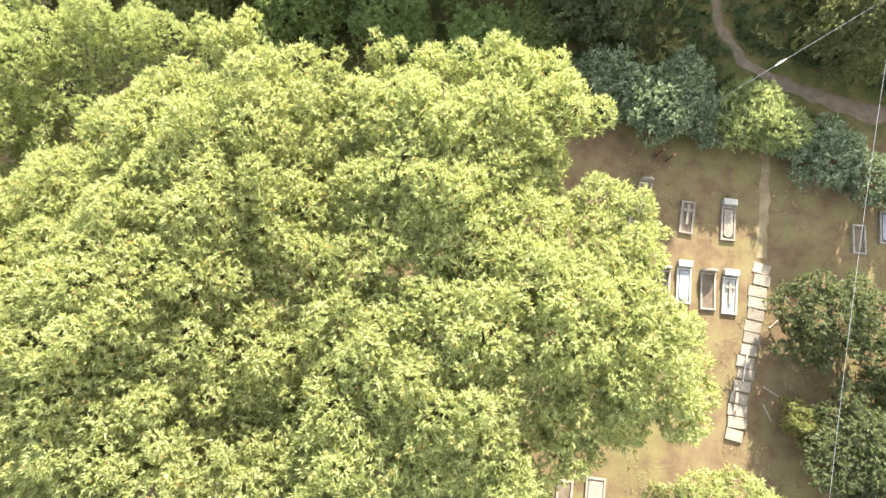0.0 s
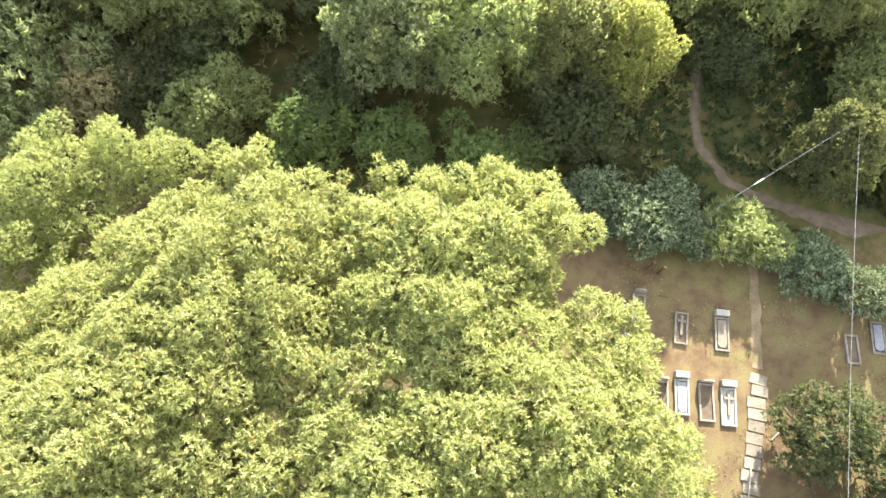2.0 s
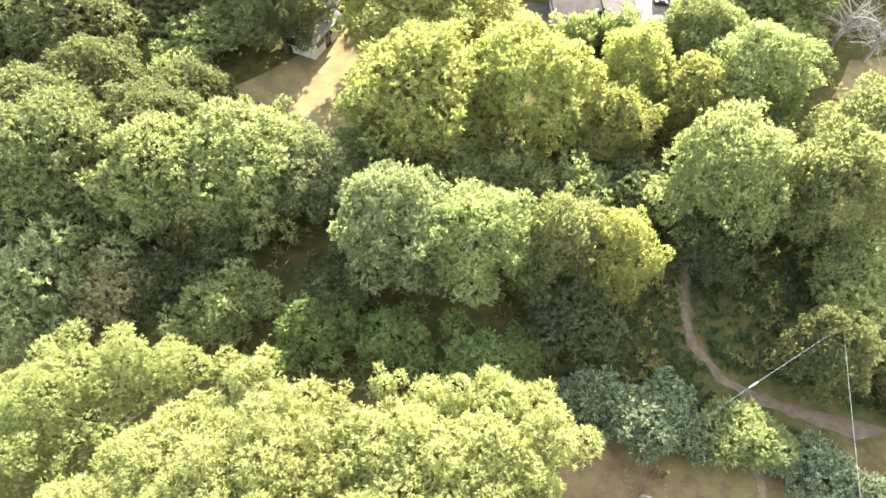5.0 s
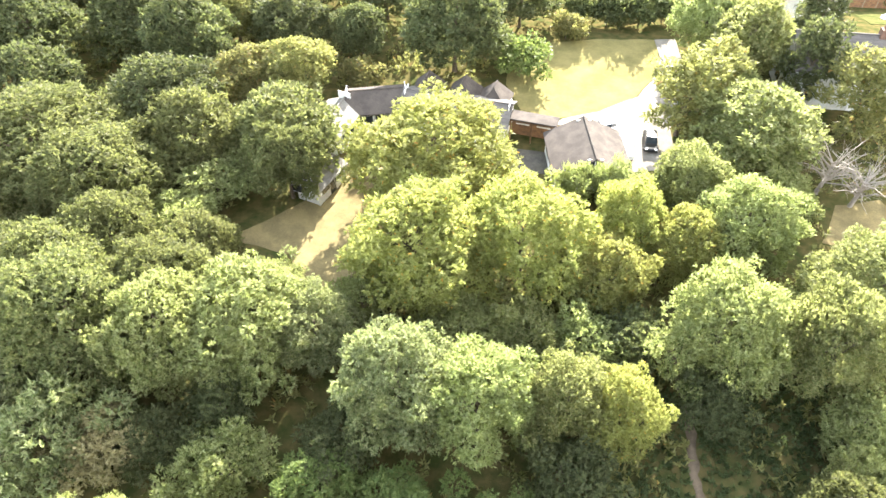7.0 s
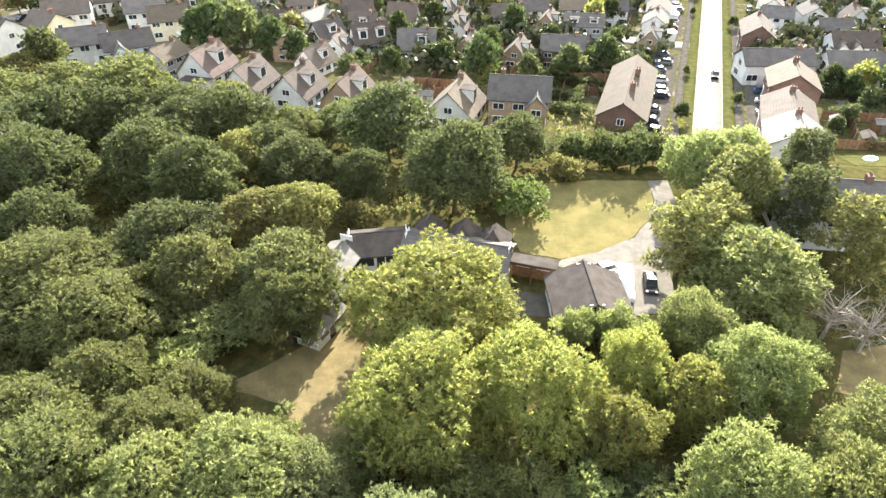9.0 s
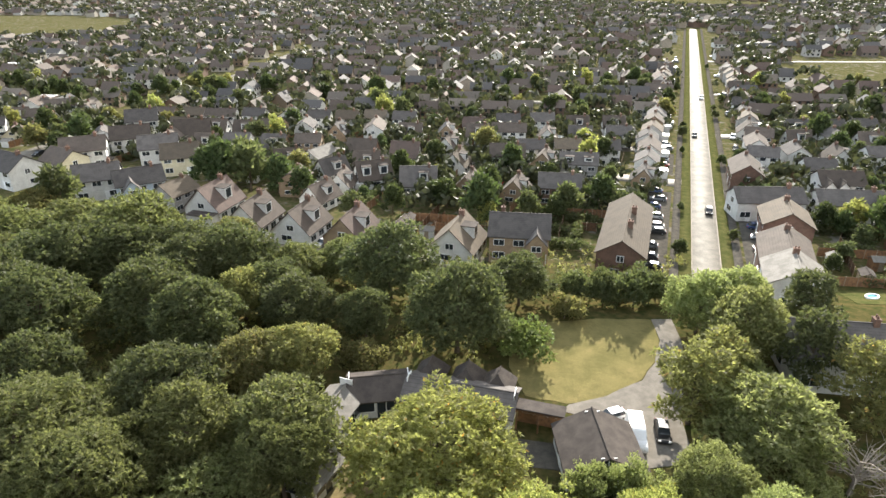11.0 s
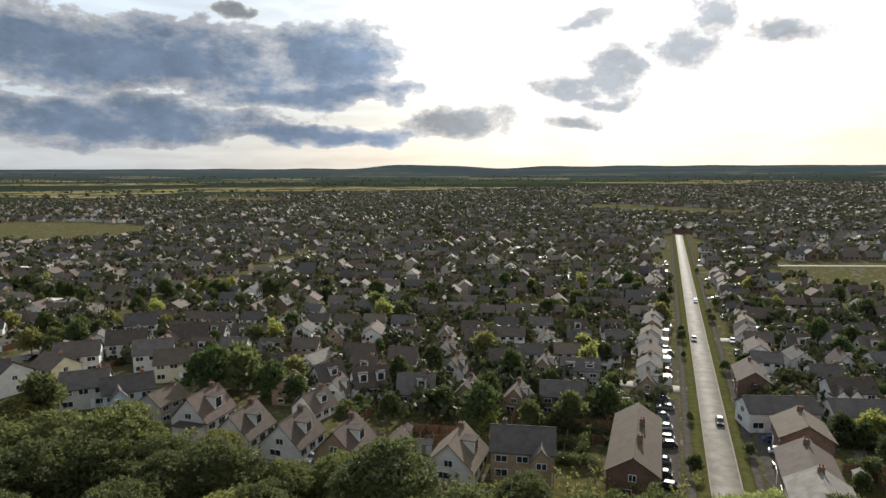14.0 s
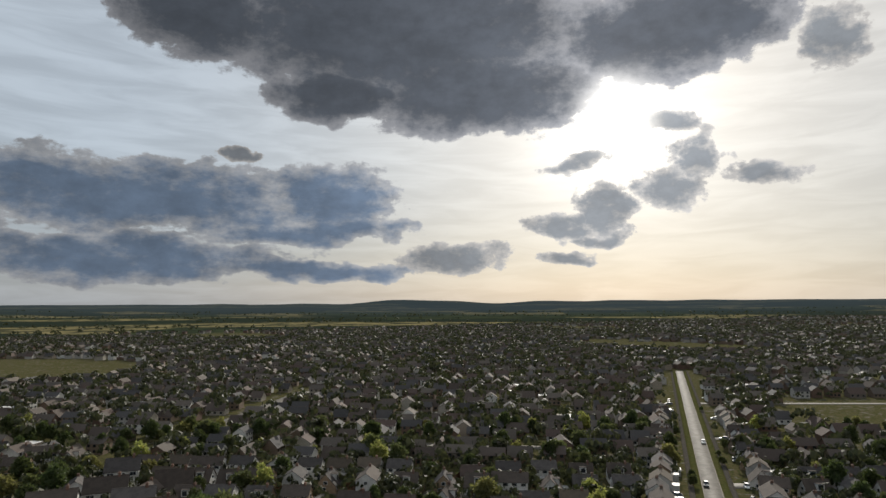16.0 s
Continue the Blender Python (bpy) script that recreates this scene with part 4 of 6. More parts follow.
def gable_roof(L, W, eave, ridge, over=0.35, thick=0.16, hip=0.0):
    """Two tiled slopes with thickness, overhang and a ridge roll; hip draws the ridge in at both ends."""
    bm = bmesh.new()
    slope = (ridge - eave) / (W / 2)
    y, z = W / 2 + over, eave - over * slope
    x = L / 2 + over
    xr = x - hip
    top = [(-x, -y, z), (x, -y, z), (xr, 0, ridge), (-xr, 0, ridge), (-x, y, z), (x, y, z)]
    up = [bm.verts.new((p[0], p[1], p[2] + thick)) for p in top]
    dn = [bm.verts.new(p) for p in top]
    for k, v in ((1, up), (-1, dn)):
        for q in ((v[0], v[1], v[2], v[3]), (v[3], v[2], v[5], v[4])):
            bm.faces.new(q[::k])
        if hip:
            bm.faces.new((v[1], v[5], v[2])[::k])
            bm.faces.new((v[4], v[0], v[3])[::k])
    ring = (0, 1, 5, 4) if hip else (0, 1, 2, 5, 4, 3)
    for i, j in zip(ring, ring[1:] + ring[:1]):
        bm.faces.new((up[j], up[i], dn[i], dn[j]))
    tube(bm, [(-xr, 0, ridge + thick), (xr, 0, ridge + thick)], [0.11, 0.11], 6)
    bmesh.ops.recalc_face_normals(bm, faces=bm.faces)
    return bm


def house(L, W, eave, ridge, wall, roof, label, fine=True, dormers=(), hip=0.0, chimneys=((0.3, 0.0),), porch=0.0, units=1, bays=(), name="house", extension=None):
    """A house along local x: walls, tiled roof, chimneys, door and windows on every side. Two storeys if the eaves are over 4 m."""
    root = new(name)
    if hip:
        part("wall", boxed((-L / 2, -W / 2, -0.3), (L / 2, W / 2, eave + 0.05)), wall, root)
    else:
        part("wall", gable_body(L, W, eave, ridge), wall, root)
    part("roof", gable_roof(L, W, eave, ridge, hip=hip), roof, root)
    for fx, fy in chimneys:
        bm = boxed((fx * L - 0.32, fy * W - 0.45, ridge - 1.3), (fx * L + 0.32, fy * W + 0.45, ridge + 0.9), 0.03)
        box(bm, (fx * L - 0.38, fy * W - 0.5, ridge + 0.75), (fx * L + 0.38, fy * W + 0.5, ridge + 0.87))
        for dy in (-0.22, 0.22):
            tube(bm, [(fx * L, fy * W + dy, ridge + 0.85), (fx * L, fy * W + dy, ridge + 1.25)], [0.12, 0.1], 7)
        part("chimney", bm, M_BRICK, root)
    two = eave > 4
    for turn, half, ln in ((0, W / 2, L), (180, W / 2, L)):
        s = -1 if turn == 0 else 1
        if s > 0 and not fine:
            continue
        n = max(2, round(ln / 3.2))
        for i in range(n):
            x = -ln / 2 + ln * (i + 0.5) / n
            if two:
                window(root, (x, s * half, 3.25), turn, min(1.9, ln / n * 0.62), 1.15, fine)
            if i % 2 == 0 or not two:
                window(root, (x, s * half, 0.85), turn, min(2.1, ln / n * 0.66), 1.25, fine)
        for u in range(units):
            xd = -ln / 2 + ln * (u + 0.5) / units + (0.55 * ln / max(n, 1) if n % 2 else 0.1)
            part("door", boxed((xd - 0.46, s * half - 0.05, 0), (xd + 0.46, s * half + 0.05, 2.05), 0.02), M_FRAME if fine else M_PANE, root, "panelled front door")
    if not hip:
        for s, turn in ((-1, -90), (1, 90)):
            for z, w in (((3.25, 1.2), (0.85, 1.8)) if two else ((2.9, 1.5), (0.85, 2.2))):
                window(root, (s * L / 2, 0.9 if z < 2 else 0.0, z), turn, w, 1.15, fine)
    for fx, side in dormers:
        t = 0.52
        y0 = side * (W / 2) * 0.78
        y1 = side * (W / 2) * 0.12
        slope = (ridge - eave) / (W / 2)
        zb = ridge - abs(y0) * slope - 0.05
        zt = ridge - abs(y1) * slope - 0.25
        bm = boxed((fx * L - 1.15, min(y0, y1), zb), (fx * L + 1.15, max(y0, y1), zt))
        d = part("dormer", bm, M_WHITE, root, "white boarded dormer")
        part("dormer_roof", boxed((fx * L - 1.35, min(y0, y1) - 0.25, zt), (fx * L + 1.35, max(y0, y1) + 0.25, zt + 0.12), 0.02), M_FELT, d, "flat grey felt")
        window(d, (fx * L, y0, zb + 0.35), 0 if side < 0 else 180, 1.8, max(0.7, zt - zb - 0.55), False, 2, "dormer_window")
    for fx, side in bays:
        b = part("cross_gable", gable_body(3.0, 3.2, eave - 0.6, eave + 1.2), wall, root)
        b.matrix_basis = pose(fx * L, side * W / 2, 0, 0, 0, 90)
        r = part("cross_roof", gable_roof(3.2, 3.2, eave - 0.6, eave + 1.2, 0.25), roof, root)
        r.matrix_basis = pose(fx * L, side * W / 2, 0, 0, 0, 90)
        window(root, (fx * L, side * (W / 2 + 1.5), 3.0), 0 if side < 0 else 180, 1.7, 1.1, fine)
    if extension:
        fx, w, d = extension
        e = part("extension", boxed((fx * L - w / 2, -W / 2 - d, -0.2), (fx * L + w / 2, -W / 2 - 0.01, 2.35)), M_WHITE, root, "white single-storey back extension")
        part("extension_roof", boxed((fx * L - w / 2 - 0.12, -W / 2 - d - 0.15, 2.35), (fx * L + w / 2 + 0.12, -W / 2 - 0.01, 2.5), 0.02), M_SHEET, e, "pale flat sheet roof")
        window(e, (fx * L, -W / 2 - d, 0.7), 0, w * 0.7, 1.3, False)
    if porch:
        g = part("porch", boxed((-L / 2 - porch, -W / 2 + 0.3, -0.2), (-L / 2 - 0.02, W / 2 - 2.2, 2.3)), wall, root)
        part("porch_roof", boxed((-L / 2 - porch - 0.2, -W / 2 + 0.1, 2.3), (-L / 2 - 0.02, W / 2 - 2.0, 2.45), 0.03), M_FELT, g, "flat felt roof")
    return tagged(root, label, "house")


def stand(ob, x, y, ang, group="houses"):
    small = 0.82 if y > 130 and x > -60 else 1.0
    ob.matrix_basis = pose(x, y, gz(x, y), 0, 0, ang) @ Matrix.Scale(small, 4)
    return tagged(ob, group=group)


HOUSES = []          # places that are taken


def one(x, y, ang, *a, **k):
    HOUSES.append((x, y))
    return stand(house(*a, **k), x, y, ang)


CH = ((0.05, -1),)
one(-48.1, 129.6, 73, 9, 8.0, 2.7, 6.9, M_WHITE, M_TILE_RED, "white chalet house with a red-brown tiled roof", dormers=CH, porch=2.5)
one(-37.8, 121.7, 75, 8.6, 7.5, 2.7, 6.5, M_WHITE, M_TILE, "white chalet house with brown tiles and dormer", dormers=CH)
one(-27.9, 118.2, 72, 8.6, 7.6, 2.7, 6.5, M_WHITE, M_TILE, "chalet house with a dark boarded gable and dormer", dormers=CH)
one(-18.1, 115, 73, 8.6, 7.5, 2.7, 6.5, M_BUFF, M_TILE_RED, "chalet house with a russet tiled roof", dormers=CH)
one(-9.9, 114.8, 70, 7, 4, 2.5, 4.4, M_WHITE, M_TILE, "white gabled garage with an open dark front", fine=False, chimneys=(), name="garage")
one(1.0, 110.3, 72, 9, 8.2, 2.7, 6.6, M_WHITE, M_TILE_TAN, "white chalet house with a tan tiled roof", dormers=CH)
one(11.9, 110.4, -8, 10, 7.6, 5, 7.7, M_BUFF, M_TILE_GREY, "semi-detached buff brick house with slate-grey roof", bays=((0.3, -1),), units=2, chimneys=((-0.3, 0.1),))
one(-7.2, 143.6, 0, 9.6, 8, 2.8, 7, M_GREYW, M_TILE_GREY, "grey rendered house with a wide white dormer", dormers=((0.15, -1),))
one(-17.9, 148.1, 20, 9.5, 8, 2.8, 7, M_WHITE, M_TILE, "white house with two dormers", dormers=((-0.25, -1), (0.25, -1)))
one(-11.4, 164.6, -8, 8.5, 7.5, 3, 6.8, M_WHITE, M_TILE_RED, "white house with a red tiled roof")
one(-22.6, 167.4, -8, 9, 7.5, 3, 6.8, M_BRICK, M_TILE, "brick house with a brown roof")
one(-33.1, 166.4, 60, 12, 7, 2.8, 4.8, M_WHITE, M_PALE_ROOF, "low building with a bright pale sheet roof", chimneys=())
one(23, 136.8, -8, 10.5, 7.6, 5, 7.7, M_BRICK, M_TILE_GREY, "dark brick pair of houses with grey roof", units=2)
one(13.8, 159.6, -3, 10, 7.6, 5, 7.8, M_WHITE, M_TILE, "white and brown pair of houses", units=2)
one(30.1, 153.2, -10, 10.5, 7.6, 5, 7.4, M_GREYW, M_TILE_GREY, "grey pair of houses with pale flat dormers", units=2, dormers=((-0.25, -1), (0.25, -1)))
for x, y, a, r in ((4, 141, 72, M_TILE), (14, 138, 72, M_TILE), (1.5, 158, 72, M_TILE_TAN), (-0.5, 172, 72, M_TILE), (22.8, 158.5, 72, M_TILE), (-27.5, 134.5, 60, M_TILE), (-28, 152, 40, M_TILE_GREY), (-40, 160, 25, M_TILE)):
    one(x, y, a, 8.2, 7.2, 2.7, 6.4, M_BUFF if x > 3 else M_WHITE, r, "chalet house with a steep tiled gable and dormer", dormers=CH)
one(-67.2, 138.2, 30, 9.5, 7.5, 4.8, 7.2, M_BLUE, M_TILE_GREY, "pale blue boarded house with grey roof", bays=((-0.2, -1),))
one(-77.7, 141.2, 22, 9, 7.8, 4.6, 7.2, M_WHITE, M_TILE_GREY, "white house with a dark grey roof", dormers=())
one(-57.8, 133.8, 66, 9, 7.8, 4.6, 7.2, M_GREYW, M_TILE_TAN, "grey house with a tan tiled roof")
one(-101, 149, -30, 10, 8, 4.6, 7.4, M_WHITE, M_TILE_GREY, "white gabled house by the street")
one(-92.5, 154.5, -28, 8, 7.4, 4.4, 6.8, M_CREAM, M_TILE, "cream yellow gabled house")
one(-92, 163, 22, 10, 8, 4.8, 7.4, M_WHITE, M_TILE, "white gabled house with a brown roof")
one(-85.5, 174.5, 22, 9.5, 8, 4.8, 7.4, M_WHITE, M_TILE, "white gabled house with a long brown roof")
one(-74, 165, 20, 9, 7.8, 4.8, 7.4, M_WHITE, M_TILE_GREY, "white house with glazed extension")
one(-66, 158.5, 18, 8.5, 7.8, 4.4, 7, M_CREAM, M_TILE_TAN, "pale house with a tan roof")
one(-91, 194, 20, 8.5, 7.8, 4.8, 7.4, M_WHITE, M_TILE_GREY, "white house with a dark roof")
one(-72, 183, 16, 9, 7.8, 3, 7, M_WHITE, M_TILE, "white house with brown roof")
one(30.7, 111.4, 71.4, 23, 7.6, 4.6, 7.0, M_BRICK, M_TILE_TAN, "long brick terrace with a tan tiled roof", units=3, chimneys=((0.1, -0.12), (-0.2, -0.1)))
one(61.2, 116.8, 72, 9, 8.2, 4.4, 6.8, M_BRICK, M_TILE_TAN, "brown brick house with tan gable roof")
one(54.6, 103, 69, 11, 7.8, 4.3, 6.6, M_BRICK, M_TILE, "brick house with a brown tiled roof")
one(51.2, 93.4, 70, 8.6, 8.2, 3.8, 6.2, M_WHITE, M_PALE_ROOF, "white gabled house with a pale roof")
one(63, 128.6, -2, 13, 6.4, 4.0, 6.0, M_WHITE, M_TILE_GREY, "white terrace with a dark grey roof", units=3)
one(78.5, 126.8, -6, 13, 6.4, 4.0, 6.0, M_WHITE, M_TILE_GREY, "white terrace with a dark grey roof", units=3)
one(83, 139, -5, 11, 7.6, 4.8, 7.4, M_WHITE, M_TILE, "brown-roofed white house with small gables", bays=((-0.35, -1), (-0.05, -1)))
one(67.0, 147.7, 72, 14, 8.0, 4.9, 7.6, M_BRICK, M_TILE, "brick house with brown gable roof")
one(98, 134, -6, 12, 7.6, 4.8, 7.2, M_BRICK, M_TILE, "brick terrace with a brown roof", units=2)
one(95, 120, -6, 12, 7.6, 4.8, 7.2, M_BUFF, M_TILE_GREY, "buff terrace with a grey roof", units=2)

# streets of repeated houses
KINDS = []


def kinds():
    spec = ((8.6, 6.9, 4.7, 7.0, M_BUFF, M_TILE, "brick pair of houses with brown tiled roof", (), 2), (8.6, 6.9, 4.7, 7.0, M_WHITE, M_TILE_GREY, "white pair of houses with grey roof", (), 2),
            (8, 7.2, 2.6, 6.4, M_WHITE, M_TILE, "white chalet with brown roof and dormer", CH, 1), (8, 7.2, 2.6, 6.4, M_BUFF, M_TILE_GREY, "buff chalet with grey roof and dormer", CH, 1),
            (8.4, 7.2, 2.6, 5.2, M_CREAM, M_TILE_RED, "cream bungalow with red tiled roof", (), 1), (12, 6.9, 4.7, 7.0, M_WHITE, M_TILE, "white terrace with brown roof", (), 3),
            (8.4, 7, 4.6, 6.9, M_GREYW, M_TILE_TAN, "grey rendered house with tan roof", (), 1))
    backs = ((0.22, 3.0, 2.6), (-0.2, 3.4, 3.0), (0.25, 2.8, 2.2), None, None, (0.28, 3.2, 2.8), (0.15, 3.6, 2.4))
    for (L, W, e, r, wall, roof, label, dorm, u), back in zip(spec, backs):
        KINDS.append((house(L, W, e, r, wall, roof, label, fine=False, dormers=dorm, units=u, extension=back), L))


kinds()
USED = [False] * len(KINDS)


def set_house(i, x, y, ang):
    ob, L = KINDS[i]
    if USED[i]:
        ob = copy_thing(ob, Matrix.Identity(4))
    USED[i] = True
    ob.matrix_basis = pose(x, y, gz(x, y), 0, 0, ang) @ Matrix.Scale(0.78, 4)
    tagged(ob, group="houses")
    HOUSES.append((x, y))


def road_side(x, y):
    """Signed distance from the main road's middle, and the way along it."""
    d = Vector((x, y)) - ROAD0
    return d.dot(V), d.dot(U)


def free(x, y, gap):
    off, s = road_side(x, y)
    if abs(off) < 11.5 and -20 < s < 400:
        return False
    if y < 400 and abs(x - (-118 + (y - 150) * 0.165)) < 10:
        return False
    if ((x + 378) / 62) ** 2 + ((y - 692) / 34) ** 2 < 1:
        return False
    return all((x - a) ** 2 + (y - b) ** 2 > gap * gap for a, b in HOUSES[-260:] + HOUSES[:45]) if gap else True


rng = random.Random(11)
for k in range(17):
    for off in (-13, 13.5):
        s = 46 + k * 10.2 + (3 if off > 0 else 0)
        p = along(s + rng.uniform(-1, 1), off + rng.uniform(-1, 1))
        if free(p.x, p.y, 8.2):
            set_house(rng.choice((0, 1, 2, 3, 5, 6)), p.x, p.y, 71.2 + rng.choice((0, 0, -90)) + rng.uniform(-2, 2))
y = 128.0
row = 0
while y < 214:
    x = -0.72 * y - 34
    side = 0
    slant = -0.09
    while x < 0.8 * y + 36:
        yy = y + (x * slant if x > -90 else 8 - (x + 90) * 0.3) + rng.uniform(-1.2, 1.2)
        edge = 128 - 0.42 * x if x < -10 else 150
        i = rng.choice((0, 1, 1, 2, 2, 3, 4, 5, 6, 2))
        if yy > edge and free(x, yy, 7.7) and rng.random() < 0.93:
            set_house(i, x, yy, (-5 if x > -90 else 20) + side + rng.choice((0, 0, 90)) + rng.uniform(-4, 4))
        x += 8.4 + rng.uniform(0, 2.6)
    y += (12.8, 16)[row % 2]
    row += 1

# distant houses, joined
WALLS = palette("distant_walls", [(0.42, 0.4, 0.37), (0.2, 0.15, 0.11), (0.15, 0.1, 0.075), (0.3, 0.26, 0.21), (0.18, 0.135, 0.1), (0.6, 0.59, 0.56), (0.17, 0.14, 0.12), (0.36, 0.33, 0.28)])
ROOFS = palette("distant_roofs", [(0.105, 0.083, 0.069), (0.085, 0.079, 0.076), (0.105, 0.075, 0.062), (0.14, 0.118, 0.097), (0.068, 0.064, 0.062), (0.11, 0.093, 0.078), (0.09, 0.07, 0.058)], 0.85)
BRIGHT = palette("distant_flat_roofs", [(0.5, 0.49, 0.46), (0.4, 0.39, 0.37), (0.62, 0.6, 0.57)], 0.6)


def far_town():
    rng = np.random.default_rng(21)
    wall_v, roof_v, flat_v, glass_v = [], [], [], []
    spots = []
    y, row = 216.0, 0
    while y < 1950:
        x = -0.72 * y - 60
        ang0 = -0.09 if (int(y / 140) % 3) else 0.13
        while x < 0.78 * y + 60:
            yy = y + x * ang0 * 0.6 + rng.normal(0, 2)
            if yy - 0.55 * x < 1290 + rng.uniform(-60, 60) and yy > 207 and yy < 1900 and free(x, yy, 0) and rng.random() < 0.86 and math.sin(x * 0.011 + 2) + math.sin(yy * 0.013 + x * 0.006) > -1.45:
                spots.append((x, yy, ang0 * 1.1 + (math.pi / 2 if rng.random() < 0.3 else 0) + rng.normal(0, 0.06)))
            x += 8.2 + rng.uniform(0, 3.0) + max(0, y - 900) * 0.006
        y += (12.8, 16)[row % 2] + max(0, y - 900) * 0.012
        row += 1
    for x, y, a in spots:
        L, W = rng.uniform(5.6, 8.6) / 2, rng.uniform(5.0, 6.0) / 2
        e, r = (3.8, 5.6) if rng.random() < 0.6 else (2.2, 5.0)
        z = gz(x, y)
        c, s = math.cos(a), math.sin(a)

        def at(px, py, pz):
            return (x + px * c - py * s, y + px * s + py * c, z + pz)
        if rng.random() < 0.03:
            q = [at(-L, -W, 2.7), at(L, -W, 2.7), at(L, W, 2.7), at(-L, W, 2.7)]
            flat_v.append(q)
            g = [at(-L, -W, -0.3), at(L, -W, -0.3), at(L, W, -0.3), at(-L, W, -0.3)]
            wall_v += [(g[0], g[1], q[1], q[0]), (g[1], g[2], q[2], q[1]), (g[3], g[0], q[0], q[3])]
            continue
        g = [at(-L, -W, -0.3), at(L, -W, -0.3), at(L, W, -0.3), at(-L, W, -0.3)]
        q = [at(-L, -W, e), at(L, -W, e), at(L, W, e), at(-L, W, e)]
        t0, t1 = at(-L, 0, r - 0.1), at(L, 0, r - 0.1)
        wall_v += [(g[0], g[1], q[1], q[0]), (g[1], g[2], q[2], q[1]), (g[2], g[3], q[3], q[2]), (g[3], g[0], q[0], q[3]), (q[1], q[2], t1, t1), (q[3], q[0], t0, t0)]
        if y < 520:
            for k in range(3):
                u = -L + 2 * L * (k + 0.5) / 3
                for z0 in ((0.7, 2.5) if e > 3 else (0.7,)):
                    glass_v.append((at(u - 0.5, -W - 0.05, z0), at(u + 0.5, -W - 0.05, z0), at(u + 0.5, -W - 0.05, z0 + 0.9), at(u - 0.5, -W - 0.05, z0 + 0.9)))
        o = 0.35
        p0, p1, p2, p3 = at(-L - o, -W - o, e - 0.25), at(L + o, -W - o, e - 0.25), at(L + o, W + o, e - 0.25), at(-L - o, W + o, e - 0.25)
        k0, k1 = at(-L - o, 0, r), at(L + o, 0, r)
        roof_v += [(p0, p1, k1, k0), (k0, k1, p2, p3)]
    for name, quads, mat, label in (("distant_house_walls", wall_v, WALLS, "pale and brick walls of many distant houses"), ("distant_house_roofs", roof_v, ROOFS, "brown and grey roofs of many distant houses"),
                                    ("distant_flat_roofs", flat_v, BRIGHT, "pale flat roofs of distant buildings"), ("distant_windows", glass_v, M_PANE, "dark windows of distant houses")):
        v = np.array(quads, dtype=np.float32).reshape(-1, 3)
        f = np.arange(len(v)).reshape(-1, 4)
        tagged(mesh_welded(name, v, f, mat), label, "houses", kind="stuff")
    return spots


def mesh_welded(name, v, f, mat):
    """A mesh whose touching corners are joined, so that each building is one island."""
    key = np.round(v * 50).astype(np.int64)
    _, first, inv = np.unique(key, axis=0, return_index=True, return_inverse=True)
    f = inv.reshape(-1)[f]
    me = bpy.data.meshes.new(name)
    faces = []
    for q in f.tolist():
        u = list(dict.fromkeys(q))
        if len(u) > 2:
            faces.append(u)
    me.from_pydata(v[first].tolist(), [], faces)
    me.materials.append(mat)
    return new(name, me)


FAR = far_town()

# garden trees
rng = random.Random(5)


def garden_trees():
    kinds_ = []
    for j, (leaf, label) in enumerate(((L_GARDEN, "dark green garden tree between houses"), (L_DARK, "green garden tree between houses"), (L_OLIVE, "olive garden tree between houses"), (L_GARDEN, "rounded dark garden tree"), (L_LIME, "light yellow-green garden tree"))):
        kinds_.append(tree("garden_tree", 5.5, crown_boughs(300 + j, 2.6, 5.5, 7), leaf, label, 300 + j, 4.2, 4, 0.7, 0.42, 0.14, -0.7, 0.4, 0.95, "garden trees", limbs=2))
    used = [False] * 5
    fixed = [(-78.4, 127.6, 4.2), (-38.5, 142.4, 3.4), (-51.2, 146.7, 4.6), (-45, 143.5, 4.4), (5.6, 125.3, 3.6), (-0.9, 133, 3), (15.1, 127, 2.4), (-37.2, 147, 3), (80, 114.5, 4.6), (-48, 152, 4), (-56, 148, 4), (-33, 140, 3), (-20, 128, 2.6), (-12, 130, 2.4), (20, 125, 2.2), (34, 128, 2.2), (22, 148, 2.4), (39, 165, 2.6), (67.5, 107.5, 1.8), (72, 100.5, 1.7), (78, 98, 2.4), (73.5, 113, 2.0), (62.5, 102.5, 1.5), (84, 100, 2.6)]
    spots = [(x, y, r, 0 if i % 3 else 1) for i, (x, y, r) in enumerate(fixed)]
    tries = 0
    while len(spots) < 300 and tries < 6000:
        tries += 1
        y = 112 + 155 * rng.random() ** 0.8
        x = rng.uniform(-0.74 * y - 30, 0.8 * y + 30)
        if y < (126 - 0.4 * x if x < -10 else 118):
            continue
        off, s = road_side(x, y)
        if abs(off) < 8 or any((x - a) ** 2 + (y - b) ** 2 < 30 for a, b in HOUSES):
            continue
        spots.append((x, y, rng.uniform(1.0, 3.3), rng.choice((0, 0, 1, 1, 2, 3, 3, 4))))
    for k in range(16):
        q = along(8 + k * 14 + rng.uniform(-5, 5), rng.choice((-4.6, -7.4, 4.8, 7.6)))
        spots.append((q.x, q.y, rng.uniform(0.7, 1.5), rng.choice((0, 1, 3))))
    for x, y, r, k in spots:
        sc = r / 2.6
        m = pose(x, y, gz(x, y), 0, 0, rng.uniform(0, 360)) @ Matrix.Diagonal((sc, sc, sc * rng.uniform(0.9, 1.25), 1))
        ob = kinds_[k]
        if used[k]:
            ob = copy_thing(ob, Matrix.Identity(4))
        used[k] = True
        ob.matrix_basis = m


garden_trees()


